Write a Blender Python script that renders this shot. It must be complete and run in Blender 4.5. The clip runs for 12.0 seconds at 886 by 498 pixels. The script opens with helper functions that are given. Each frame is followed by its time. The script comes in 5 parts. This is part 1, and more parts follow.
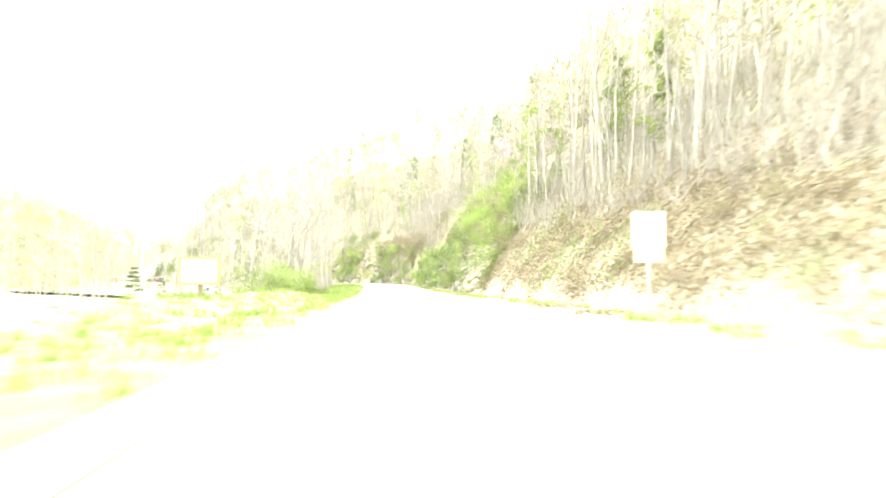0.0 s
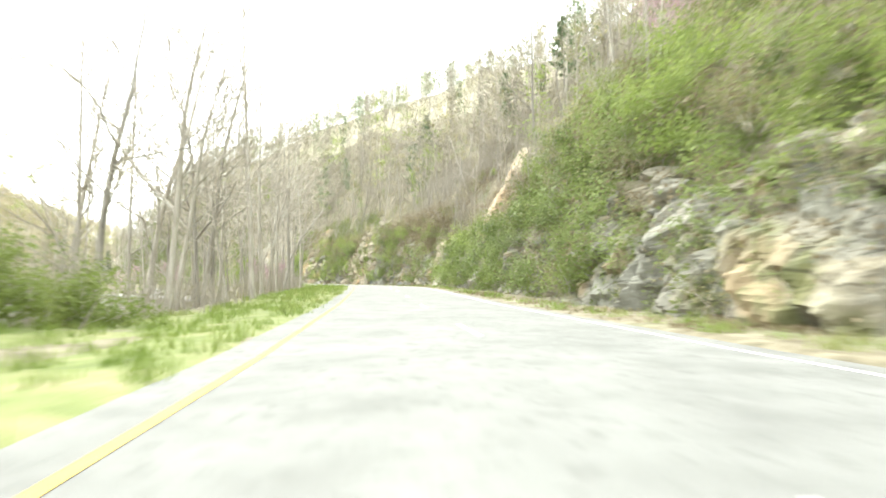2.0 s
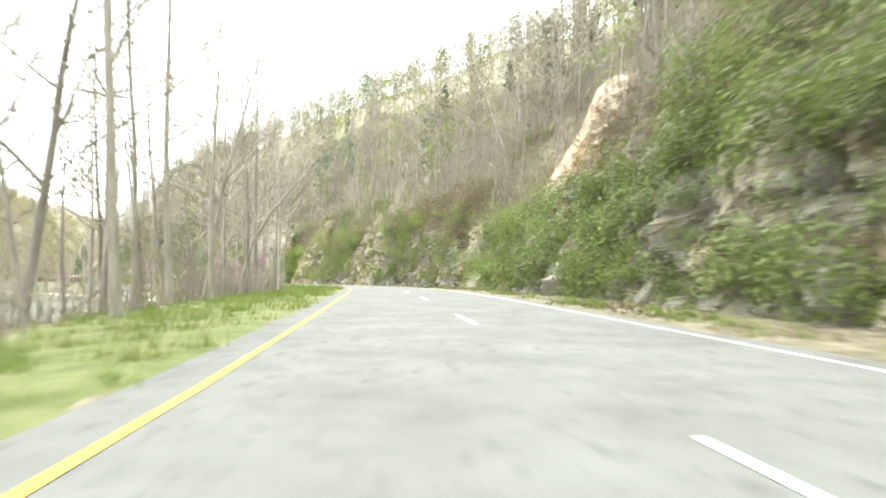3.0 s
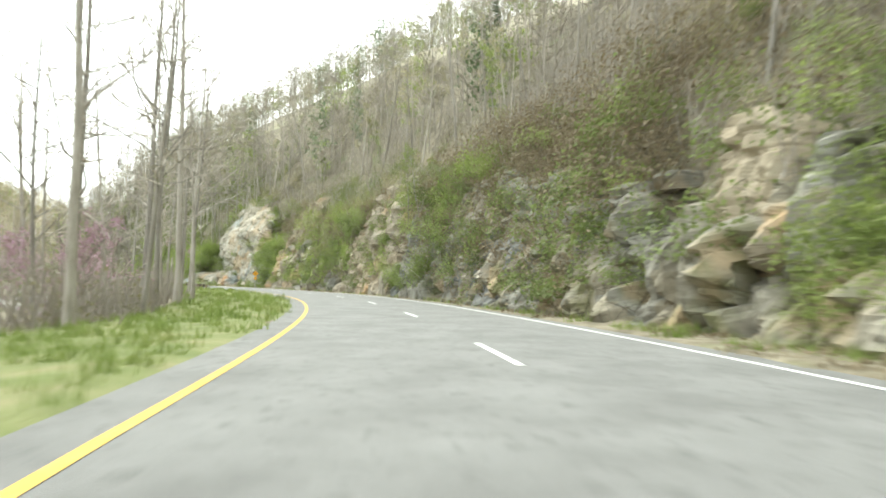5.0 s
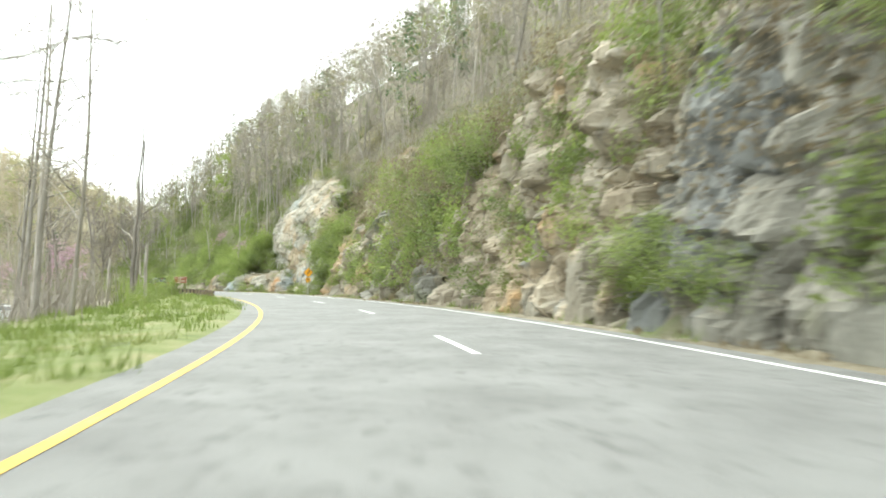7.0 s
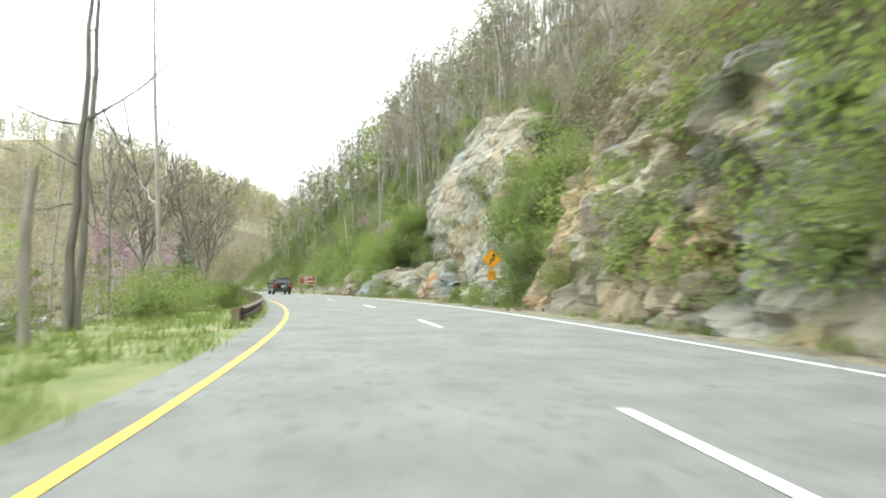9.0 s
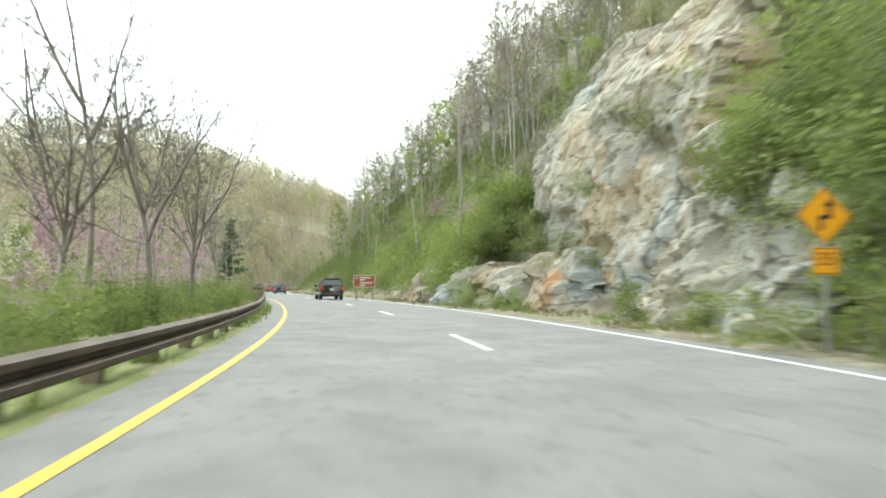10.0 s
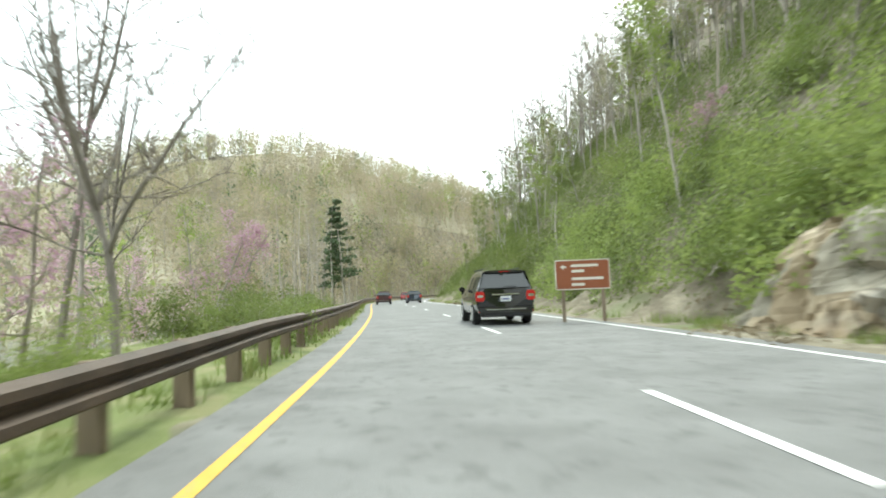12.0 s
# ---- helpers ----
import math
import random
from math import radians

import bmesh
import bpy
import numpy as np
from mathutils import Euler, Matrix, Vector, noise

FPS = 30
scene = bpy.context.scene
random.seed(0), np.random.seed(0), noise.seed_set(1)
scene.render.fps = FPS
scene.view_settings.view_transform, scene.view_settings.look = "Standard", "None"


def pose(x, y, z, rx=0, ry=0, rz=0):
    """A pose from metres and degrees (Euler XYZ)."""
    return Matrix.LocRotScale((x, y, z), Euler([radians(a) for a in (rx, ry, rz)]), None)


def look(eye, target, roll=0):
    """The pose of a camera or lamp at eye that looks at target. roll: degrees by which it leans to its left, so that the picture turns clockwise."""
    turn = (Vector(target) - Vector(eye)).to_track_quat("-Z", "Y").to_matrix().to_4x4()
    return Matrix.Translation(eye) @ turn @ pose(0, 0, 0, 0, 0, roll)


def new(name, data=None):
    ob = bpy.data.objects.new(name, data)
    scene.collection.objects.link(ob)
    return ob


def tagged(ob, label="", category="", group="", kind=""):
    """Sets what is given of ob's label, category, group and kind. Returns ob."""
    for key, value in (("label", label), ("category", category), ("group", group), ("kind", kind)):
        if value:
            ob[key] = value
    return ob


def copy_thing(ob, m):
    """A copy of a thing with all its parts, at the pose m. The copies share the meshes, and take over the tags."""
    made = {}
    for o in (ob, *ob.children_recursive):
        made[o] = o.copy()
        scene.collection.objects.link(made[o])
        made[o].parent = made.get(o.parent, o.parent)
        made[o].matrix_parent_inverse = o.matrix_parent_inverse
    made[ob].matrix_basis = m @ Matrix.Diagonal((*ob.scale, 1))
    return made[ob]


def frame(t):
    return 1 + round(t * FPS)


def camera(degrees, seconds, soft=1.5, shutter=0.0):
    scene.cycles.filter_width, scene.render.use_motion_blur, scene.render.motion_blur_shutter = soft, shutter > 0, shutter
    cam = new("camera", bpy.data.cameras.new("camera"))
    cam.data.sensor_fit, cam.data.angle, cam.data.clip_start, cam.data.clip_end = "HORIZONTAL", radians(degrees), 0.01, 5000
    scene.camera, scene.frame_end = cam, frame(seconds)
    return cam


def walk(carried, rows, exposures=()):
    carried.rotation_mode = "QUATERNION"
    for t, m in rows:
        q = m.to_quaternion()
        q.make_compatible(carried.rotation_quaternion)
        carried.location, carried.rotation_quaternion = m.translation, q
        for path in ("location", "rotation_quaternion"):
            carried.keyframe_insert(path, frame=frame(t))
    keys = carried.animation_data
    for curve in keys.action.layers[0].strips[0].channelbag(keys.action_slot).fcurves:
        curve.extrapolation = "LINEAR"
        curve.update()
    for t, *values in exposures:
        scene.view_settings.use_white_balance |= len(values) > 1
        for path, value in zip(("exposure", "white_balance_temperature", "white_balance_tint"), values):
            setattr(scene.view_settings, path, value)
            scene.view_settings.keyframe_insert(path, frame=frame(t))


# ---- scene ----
import itertools

# ---------------------------------------------------------------- camera
cam = camera(70.0, 12.0, soft=1.8, shutter=0.35)
PATH = [
    (0.0, pose(0.000, 0.000, 1.000, 92.70, 0.09, 5.87)),
    (0.5, pose(-2.514, 12.897, 0.935, 92.62, 0.28, 5.39)),
    (1.0, pose(-4.986, 25.655, 0.852, 92.93, 0.08, 5.40)),
    (1.5, pose(-7.443, 38.104, 0.707, 92.84, 0.49, 5.70)),
    (2.0, pose(-9.877, 49.882, 0.568, 92.82, 0.12, 6.07)),
    (2.5, pose(-12.387, 61.492, 0.473, 92.86, -0.11, 6.44)),
    (3.0, pose(-14.777, 72.723, 0.463, 92.89, -0.12, 6.80)),
    (3.5, pose(-17.171, 83.749, 0.516, 92.80, -1.06, 7.27)),
    (4.0, pose(-19.541, 94.215, 0.643, 92.89, -1.20, 7.62)),
    (4.5, pose(-21.836, 104.056, 0.769, 93.06, -1.00, 7.86)),
    (5.0, pose(-24.012, 113.240, 0.819, 93.16, -1.01, 8.06)),
    (5.5, pose(-26.218, 122.070, 0.778, 93.19, -0.74, 8.86)),
    (6.0, pose(-28.712, 130.765, 0.724, 93.12, -0.68, 10.89)),
    (6.5, pose(-31.593, 139.234, 0.700, 93.26, -0.66, 13.54)),
    (7.0, pose(-34.910, 147.478, 0.674, 93.35, -0.30, 16.86)),
    (7.5, pose(-38.392, 154.946, 0.676, 93.50, 0.71, 20.95)),
    (8.0, pose(-41.974, 161.493, 0.695, 93.48, 0.79, 25.08)),
    (8.5, pose(-45.987, 167.768, 0.718, 93.38, 0.45, 28.72)),
    (9.0, pose(-50.753, 174.408, 0.735, 93.29, 0.27, 31.42)),
    (9.5, pose(-56.009, 181.047, 0.751, 93.45, 0.25, 34.54)),
    (10.0, pose(-61.488, 187.265, 0.751, 93.60, 0.02, 37.61)),
    (10.5, pose(-67.335, 193.124, 0.768, 93.59, -0.26, 41.06)),
    (11.0, pose(-72.902, 198.124, 0.817, 93.78, -1.04, 44.52)),
    (11.5, pose(-78.639, 202.809, 0.853, 93.84, 0.25, 47.64)),
    (12.0, pose(-84.582, 207.194, 0.912, 94.06, 2.28, 50.43)),
]

walk(cam, PATH, exposures=[(0.0, 2.70, 6500, 0), (0.4, 2.25, 6500, 0), (0.8, 1.95, 6500, 0), (1.2, 1.95, 6500, 0), (1.6, 1.88, 6500, 0), (2.0, 1.80, 6500, 0),
                           (2.5, 1.72, 6500, 0), (3.2, 1.50, 6500, 0), (5.0, 1.17, 6400, -1), (7.0, 1.32, 6300, -1), (9.0, 1.12, 6250, -2), (12.0, 0.97, 6150, -3)])

# ---------------------------------------------------------------- world and sun
world = bpy.data.worlds.new("sky")
scene.world = world
world.use_nodes = True
wn = world.node_tree.nodes
wl = world.node_tree.links
sky = wn.new("ShaderNodeTexSky")
sky.sky_type = "NISHITA"
sky.sun_disc = False
sky.sun_elevation, sky.sun_rotation = radians(52), radians(-30)
sky.dust_density, sky.air_density, sky.ozone_density = 6.0, 1.0, 1.0
veil = wn.new("ShaderNodeMixRGB")
veil.inputs["Fac"].default_value = 0.72
veil.inputs["Color2"].default_value = (13.5, 13.6, 13.6, 1)
wl.new(sky.outputs["Color"], veil.inputs["Color1"])
wl.new(veil.outputs["Color"], wn["Background"].inputs["Color"])
wn["Background"].inputs["Strength"].default_value = 0.12

sun_data = bpy.data.lights.new("sun", "SUN")
sun_data.energy, sun_data.angle, sun_data.color = 1.5, radians(10), (1.0, 0.95, 0.87)
sun = new("sun", sun_data)
sun.matrix_world = look((-60, 80, 120), (0, 0, 0))

# ---------------------------------------------------------------- plan of the road
# s: metres along the camera's lane; heading in degrees to the left of +y; road height
HEADING = [(-400, 11), (0, 11.1), (20, 11.0), (40, 11.4), (60, 12.2), (80, 12.3), (100, 13.1), (120, 13.9), (140, 19.3), (160, 26.7),
           (180, 36.0), (200, 43.2), (220, 51.0), (245, 55), (275, 57), (305, 57), (335, 50), (370, 34), (420, 12), (700, 5)]
LEVEL = [(-400, 0), (0, 0), (20, -0.11), (40, -0.31), (60, -0.5), (80, -0.51), (100, -0.31), (120, -0.2), (140, -0.29), (180, -0.27), (220, -0.16), (700, 0.4)]
S0, S1 = -150.0, 560.0
SS = np.arange(S0, S1, 0.5)
HD = np.radians(np.interp(SS, *zip(*HEADING)))
kern = np.ones(31) / 31
HD[20:-20] = np.convolve(np.pad(HD, 15, mode="edge"), kern, mode="valid")[20:-20]
CX = np.r_[0, np.cumsum(-np.sin(HD[:-1]) * 0.5)]
CY = np.r_[0, np.cumsum(np.cos(HD[:-1]) * 0.5)]
k0 = int(round(-S0 / 0.5))
CX, CY = CX - CX[k0], CY - CY[k0]
LZ = np.interp(SS, *zip(*LEVEL))


def at(s, l, h=0.0):
    """The place s metres along the road, l metres to the right of the lane's middle, h above the road."""
    x, y, a, z = np.interp(s, SS, CX), np.interp(s, SS, CY), np.interp(s, SS, HD), np.interp(s, SS, LZ)
    return Vector((x + l * math.cos(a), y + l * math.sin(a), z + h))


def turn_at(s):
    """The road's heading in degrees at s."""
    return math.degrees(np.interp(s, SS, HD))


def road_coords(x, y):
    """s and l of places, for arrays."""
    x, y = np.ravel(x), np.ravel(y)
    s, l = np.empty(len(x)), np.empty(len(x))
    cx, cy, hd, ss = CX[::2], CY[::2], HD[::2], SS[::2]
    for a in range(0, len(x), 4000):
        d = (x[a:a + 4000, None] - cx) ** 2 + (y[a:a + 4000, None] - cy) ** 2
        i = d.argmin(1)
        ex, ey = x[a:a + 4000] - cx[i], y[a:a + 4000] - cy[i]
        s[a:a + 4000] = ss[i] - ex * np.sin(hd[i]) + ey * np.cos(hd[i])
        l[a:a + 4000] = ex * np.cos(hd[i]) + ey * np.sin(hd[i])
    return s, l


def smooth(x, a, b):
    t = np.clip((x - a) / (b - a), 0, 1)
    return t * t * (3 - 2 * t)


def wave(x, y, seed):
    """Cheap rolling noise in about -1..1, for arrays."""
    r = np.random.RandomState(seed)
    out = 0 * x
    for k in range(7):
        a, p, f = r.uniform(0, 6.28), r.uniform(0, 6.28), 0.6 * 1.55 ** k
        out = out + np.sin((x * math.cos(a) + y * math.sin(a)) * f + p) / 1.45 ** k
    return out / 2.4


# the right-hand bank: s, foot of the face, its top (l, h), then the slope above
BANK = [(-150, 9.0, 16, 5.0, 0.75), (0, 9.0, 15, 5.0, 0.8), (50, 9.0, 14.5, 6.5, 0.85), (58, 9.2, 13.9, 7.5, 0.88), (65, 9.5, 13.5, 9.5, 0.9), (75, 9.4, 13.0, 11.5, 0.9),
        (88, 9.6, 13.2, 11.0, 0.9), (100, 9.8, 13.7, 11.5, 0.9), (110, 9.2, 14.2, 11.0, 1.0), (117, 8.8, 15.2, 10.5, 1.05), (126.5, 8.3, 16.4, 10.3, 1.1), (130.5, 7.9, 12.0, 9.0, 1.2), (134, 7.7, 10.4, 8.8, 1.2),
        (147, 7.4, 10.6, 9.3, 1.0), (155, 7.1, 9.7, 8.6, 0.95), (162, 6.9, 8.9, 7.0, 0.95),
        (176, 7.2, 9.4, 8.5, 0.9), (190, 7.2, 10.0, 9.0, 0.95), (198, 7.3, 11.0, 9.8, 0.95), (205, 7.4, 12.8, 11.0, 0.95), (214, 8.6, 14.4, 11.4, 1.0), (219, 9.5, 15.4, 11.8, 0.98),
        (224, 9.6, 14.8, 13.0, 0.96), (230, 9.6, 14.4, 13.2, 0.98), (232.4, 8.8, 13.0, 8.6, 1.0), (234.4, 7.6, 11.6, 5.2, 1.05),
        (236, 7.4, 11.0, 5.0, 1.05), (246, 7.6, 12.0, 5.0, 1.0), (300, 8.0, 15.0, 6.0, 0.95), (560, 8.5, 16.0, 6.0, 0.9)]


def terrain(x, y):
    """The ground's height, for arrays of places."""
    s, l = road_coords(x, y)
    x, y = np.ravel(x), np.ravel(y)
    b = [np.interp(s, [r[0] for r in BANK], [r[k] for r in BANK]) for k in range(1, 5)]
    foot, tl, th, k = b
    rocky = smooth(s, 58, 64) * (1 - smooth(s, 243, 249))
    foot, tl = foot + 1.3 * rocky, tl + 1.3 * rocky
    base = np.interp(s, SS, LZ)
    n1 = wave(x / 9, y / 9, 3)
    n2 = wave(x / 45, y / 45, 4)
    rise = th * np.clip((l - foot) / (tl - foot), 0, 1) ** 0.85
    up = np.clip(l - tl, 0, None)
    slope = k * np.minimum(up, 34) + 0.62 * np.clip(up - 34, 0, 55) + 0.25 * np.clip(up - 89, 0, 400)
    right = rise + slope + n1 * np.clip((l - foot) / 9, 0, 1) * 0.7 + n2 * np.clip(up / 25, 0, 1) * 3.5
    dl = np.clip(-2.25 - l, 0, None)
    bed = np.interp(s, [-150, 60, 120, 560], [30, 30, 26, 26])
    left = -0.04 * dl - 2.6 * smooth(dl, 7, 12.5) - 0.9 * smooth(dl, bed - 7, bed - 3) + 1.5 * smooth(dl, bed + 13, bed + 19) + n1 * 0.18 * smooth(dl, 1, 5)
    left = left + 0.3 * np.clip(dl - bed - 35, 0, 130) * (0.75 + 0.25 * n2) + 0.1 * np.clip(dl - bed - 165, 0, 300)
    # low mound of grass beside the start
    left = left + 0.75 * smooth(dl, 2.5, 6) * (1 - smooth(dl, 11, 16)) * smooth(s, 10, 22) * (1 - smooth(s, 55, 75))
    z = np.where(l > 0, right, left)
    # the wooded ridge across the valley ahead
    crest = np.interp(y, [-100, 150, 200, 290, 340, 408, 483, 540, 700, 1200], [28, 32, 40, 66, 76, 67, 52, 44, 42, 40]) + 2.5 * wave(x / 60, y / 60, 8)
    ridge = crest * np.exp(-(np.maximum(x + 400, 0) / 125) ** 2) * np.exp(-(np.minimum(x + 400, 0) / 500) ** 2)
    far = smooth(np.hypot(x + 75, y - 170), 95, 190) * smooth(-l, 10, 60)
    z = z * (1 - far) + far * np.maximum(ridge, np.minimum(z, 12))
    return np.where((l > -2.25) & (l < 6.05), -0.06, z) + base


def ground_z(x, y):
    return float(terrain(np.array([x]), np.array([y]))[0])


def on_ground(s, l):
    p = at(s, l)
    return Vector((p.x, p.y, ground_z(p.x, p.y)))


# ---------------------------------------------------------------- materials
def material(name, colors, scale=3.0, rough=0.85, bump=0.3, bump_scale=18.0, detail=8.0, metal=0.0, per_object=0.0, coat=0.0, spec=0.4, stretch=(1, 1, 1), scatter=0.0, grime=None, cracks=(), tints=()):
    """A procedural surface: colours blended by two scales of noise, with fine relief."""
    m = bpy.data.materials.new(name)
    m.use_nodes = True
    nt = m.node_tree
    n, k = nt.nodes, nt.links
    b = n["Principled BSDF"]
    b.inputs["Roughness"].default_value = rough
    b.inputs["Metallic"].default_value = metal
    b.inputs["Coat Weight"].default_value = coat
    b.inputs["Specular IOR Level"].default_value = spec
    co = n.new("ShaderNodeTexCoord")
    mp = n.new("ShaderNodeMapping")
    mp.inputs["Scale"].default_value = stretch
    k.new(co.outputs["Object"], mp.inputs["Vector"])
    big = n.new("ShaderNodeTexNoise")
    big.inputs["Scale"].default_value, big.inputs["Detail"].default_value, big.inputs["Roughness"].default_value = scale, detail, 0.62
    k.new(mp.outputs["Vector"], big.inputs["Vector"])
    ramp = n.new("ShaderNodeValToRGB")
    while len(ramp.color_ramp.elements) < len(colors):
        ramp.color_ramp.elements.new(0.5)
    for i, c in enumerate(colors):
        ramp.color_ramp.elements[i].position = 0.3 + 0.4 * i / max(1, len(colors) - 1)
        ramp.color_ramp.elements[i].color = (*c, 1)
    k.new(big.outputs["Fac"], ramp.inputs["Fac"])
    out = ramp.outputs["Color"]
    for stain in ([grime] if isinstance(grime, tuple) else grime or []):
        g = n.new("ShaderNodeTexNoise")
        g.inputs["Scale"].default_value, g.inputs["Detail"].default_value = stain[1], 5
        k.new(mp.outputs["Vector"], g.inputs["Vector"])
        gr = n.new("ShaderNodeValToRGB")
        gr.color_ramp.elements[0].position, gr.color_ramp.elements[1].position = stain[2], stain[2] + 0.12
        k.new(g.outputs["Fac"], gr.inputs["Fac"])
        mx = n.new("ShaderNodeMixRGB")
        mx.inputs["Color2"].default_value = (*stain[0], 1)
        k.new(gr.outputs["Color"], mx.inputs["Fac"])
        k.new(out, mx.inputs["Color1"])
        out = mx.outputs["Color"]
    if tints:
        own = n.new("ShaderNodeObjectInfo")
        tr = n.new("ShaderNodeValToRGB")
        tr.color_ramp.interpolation = "CONSTANT"
        while len(tr.color_ramp.elements) < len(tints):
            tr.color_ramp.elements.new(0.5)
        for i, (at_value, c) in enumerate(tints):
            tr.color_ramp.elements[i].position = at_value
            tr.color_ramp.elements[i].color = (*c, 1)
        k.new(own.outputs["Random"], tr.inputs["Fac"])
        tm = n.new("ShaderNodeMixRGB")
        tm.blend_type = "MULTIPLY"
        tm.inputs["Fac"].default_value = 1.0
        k.new(out, tm.inputs["Color1"])
        k.new(tr.outputs["Color"], tm.inputs["Color2"])
        out = tm.outputs["Color"]
    for size in ([cracks] if isinstance(cracks, float) else cracks):
        vo = n.new("ShaderNodeTexVoronoi")
        vo.feature = "DISTANCE_TO_EDGE"
        vo.inputs["Scale"].default_value = size
        warp = n.new("ShaderNodeMixRGB")
        warp.inputs["Fac"].default_value = 0.14
        k.new(mp.outputs["Vector"], warp.inputs["Color1"])
        k.new(big.outputs["Color"], warp.inputs["Color2"])
        k.new(warp.outputs["Color"], vo.inputs["Vector"])
        cr = n.new("ShaderNodeValToRGB")
        cr.color_ramp.elements[0].position, cr.color_ramp.elements[1].position = 0.0, 0.032
        cr.color_ramp.elements[0].color = (0.25, 0.23, 0.2, 1)
        k.new(vo.outputs["Distance"], cr.inputs["Fac"])
        mc = n.new("ShaderNodeMixRGB")
        mc.blend_type = "MULTIPLY"
        gap = n.new("ShaderNodeTexNoise")
        gap.inputs["Scale"].default_value = size * 0.8
        k.new(mp.outputs["Vector"], gap.inputs["Vector"])
        gm = n.new("ShaderNodeMapRange")
        gm.inputs["From Min"].default_value, gm.inputs["From Max"].default_value = 0.42, 0.6
        gm.inputs["To Max"].default_value = 0.85
        k.new(gap.outputs["Fac"], gm.inputs["Value"])
        k.new(gm.outputs["Result"], mc.inputs["Fac"])
        k.new(out, mc.inputs["Color1"])
        k.new(cr.outputs["Color"], mc.inputs["Color2"])
        out = mc.outputs["Color"]
    if per_object:
        info = n.new("ShaderNodeObjectInfo")
        hsv = n.new("ShaderNodeHueSaturation")
        rng = n.new("ShaderNodeMapRange")
        rng.inputs["To Min"].default_value, rng.inputs["To Max"].default_value = 1 - per_object, 1 + per_object
        k.new(info.outputs["Random"], rng.inputs["Value"])
        k.new(rng.outputs["Result"], hsv.inputs["Value"])
        k.new(out, hsv.inputs["Color"])
        out = hsv.outputs["Color"]
    k.new(out, b.inputs["Base Color"])
    if bump:
        fine = n.new("ShaderNodeTexNoise")
        fine.inputs["Scale"].default_value, fine.inputs["Detail"].default_value = bump_scale, 6
        k.new(mp.outputs["Vector"], fine.inputs["Vector"])
        bp = n.new("ShaderNodeBump")
        bp.inputs["Strength"].default_value, bp.inputs["Distance"].default_value = bump, 0.05
        k.new(fine.outputs["Fac"], bp.inputs["Height"])
        k.new(bp.outputs["Normal"], b.inputs["Normal"])
    if scatter:
        tr = n.new("ShaderNodeBsdfTranslucent")
        mixs = n.new("ShaderNodeMixShader")
        mixs.inputs["Fac"].default_value = scatter
        k.new(out, tr.inputs["Color"])
        k.new(b.outputs["BSDF"], mixs.inputs[1])
        k.new(tr.outputs["BSDF"], mixs.inputs[2])
        k.new(mixs.outputs["Shader"], n["Material Output"].inputs["Surface"])
    return m


ASPHALT = material("asphalt", [(0.13, 0.13, 0.125), (0.17, 0.17, 0.165), (0.2, 0.2, 0.195)], scale=0.9, detail=12, rough=0.9, bump=0.35, bump_scale=70, grime=((0.125, 0.125, 0.12), 5.0, 0.56))
PALE_ASPHALT = material("pale_asphalt", [(0.26, 0.255, 0.245), (0.32, 0.315, 0.3), (0.36, 0.355, 0.34)], scale=0.7, detail=12, rough=0.9, bump=0.3, bump_scale=60)
YELLOW = material("road_paint_yellow", [(0.50, 0.29, 0.03), (0.58, 0.35, 0.05)], scale=4, rough=0.7, bump=0.1, grime=((0.3, 0.25, 0.14), 9, 0.6))
WHITE = material("road_paint_white", [(0.62, 0.62, 0.6), (0.74, 0.74, 0.72)], scale=4, rough=0.7, bump=0.1, grime=((0.32, 0.32, 0.31), 9, 0.6))
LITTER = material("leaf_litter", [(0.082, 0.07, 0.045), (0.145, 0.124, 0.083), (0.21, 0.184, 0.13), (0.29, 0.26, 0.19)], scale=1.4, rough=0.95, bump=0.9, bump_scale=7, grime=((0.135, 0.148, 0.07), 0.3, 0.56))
OCHRE = material("ochre_rock", [(0.17, 0.14, 0.095), (0.30, 0.252, 0.182), (0.40, 0.348, 0.265), (0.47, 0.42, 0.335)], scale=0.6, rough=0.9, bump=0.8, bump_scale=4, grime=[((0.44, 0.30, 0.16), 0.3, 0.57), ((0.27, 0.275, 0.26), 0.5, 0.62), ((0.12, 0.11, 0.08), 0.8, 0.64)], cracks=[0.7, 2.0], tints=[(0.0, (0.86, 0.87, 0.88)), (0.35, (0.98, 0.97, 0.95)), (0.6, (0.76, 0.79, 0.81)), (0.8, (0.97, 0.92, 0.85)), (0.93, (1.04, 0.9, 0.75))])
VERGE = material("verge_turf", [(0.095, 0.115, 0.035), (0.135, 0.162, 0.05), (0.185, 0.195, 0.08), (0.245, 0.215, 0.12)], scale=0.9, rough=0.95, bump=0.9, bump_scale=16)
# mottled woodland floor, lightened in the colour for haze over distant slopes
HAZED_WOODFLOOR = material("hazed_wooded_slope", [(0.25, 0.235, 0.15), (0.31, 0.285, 0.20), (0.36, 0.32, 0.24), (0.29, 0.30, 0.18)], scale=0.05, detail=12, rough=0.95, bump=0.9, bump_scale=0.6, grime=((0.25, 0.25, 0.15), 0.02, 0.58))
PALE_TAN = material("pale_tan_rock", [(0.33, 0.255, 0.175), (0.45, 0.365, 0.265), (0.53, 0.455, 0.36)], scale=0.6, rough=0.9, bump=0.7, bump_scale=4, grime=((0.36, 0.255, 0.155), 0.35, 0.53), cracks=[0.5, 1.2])
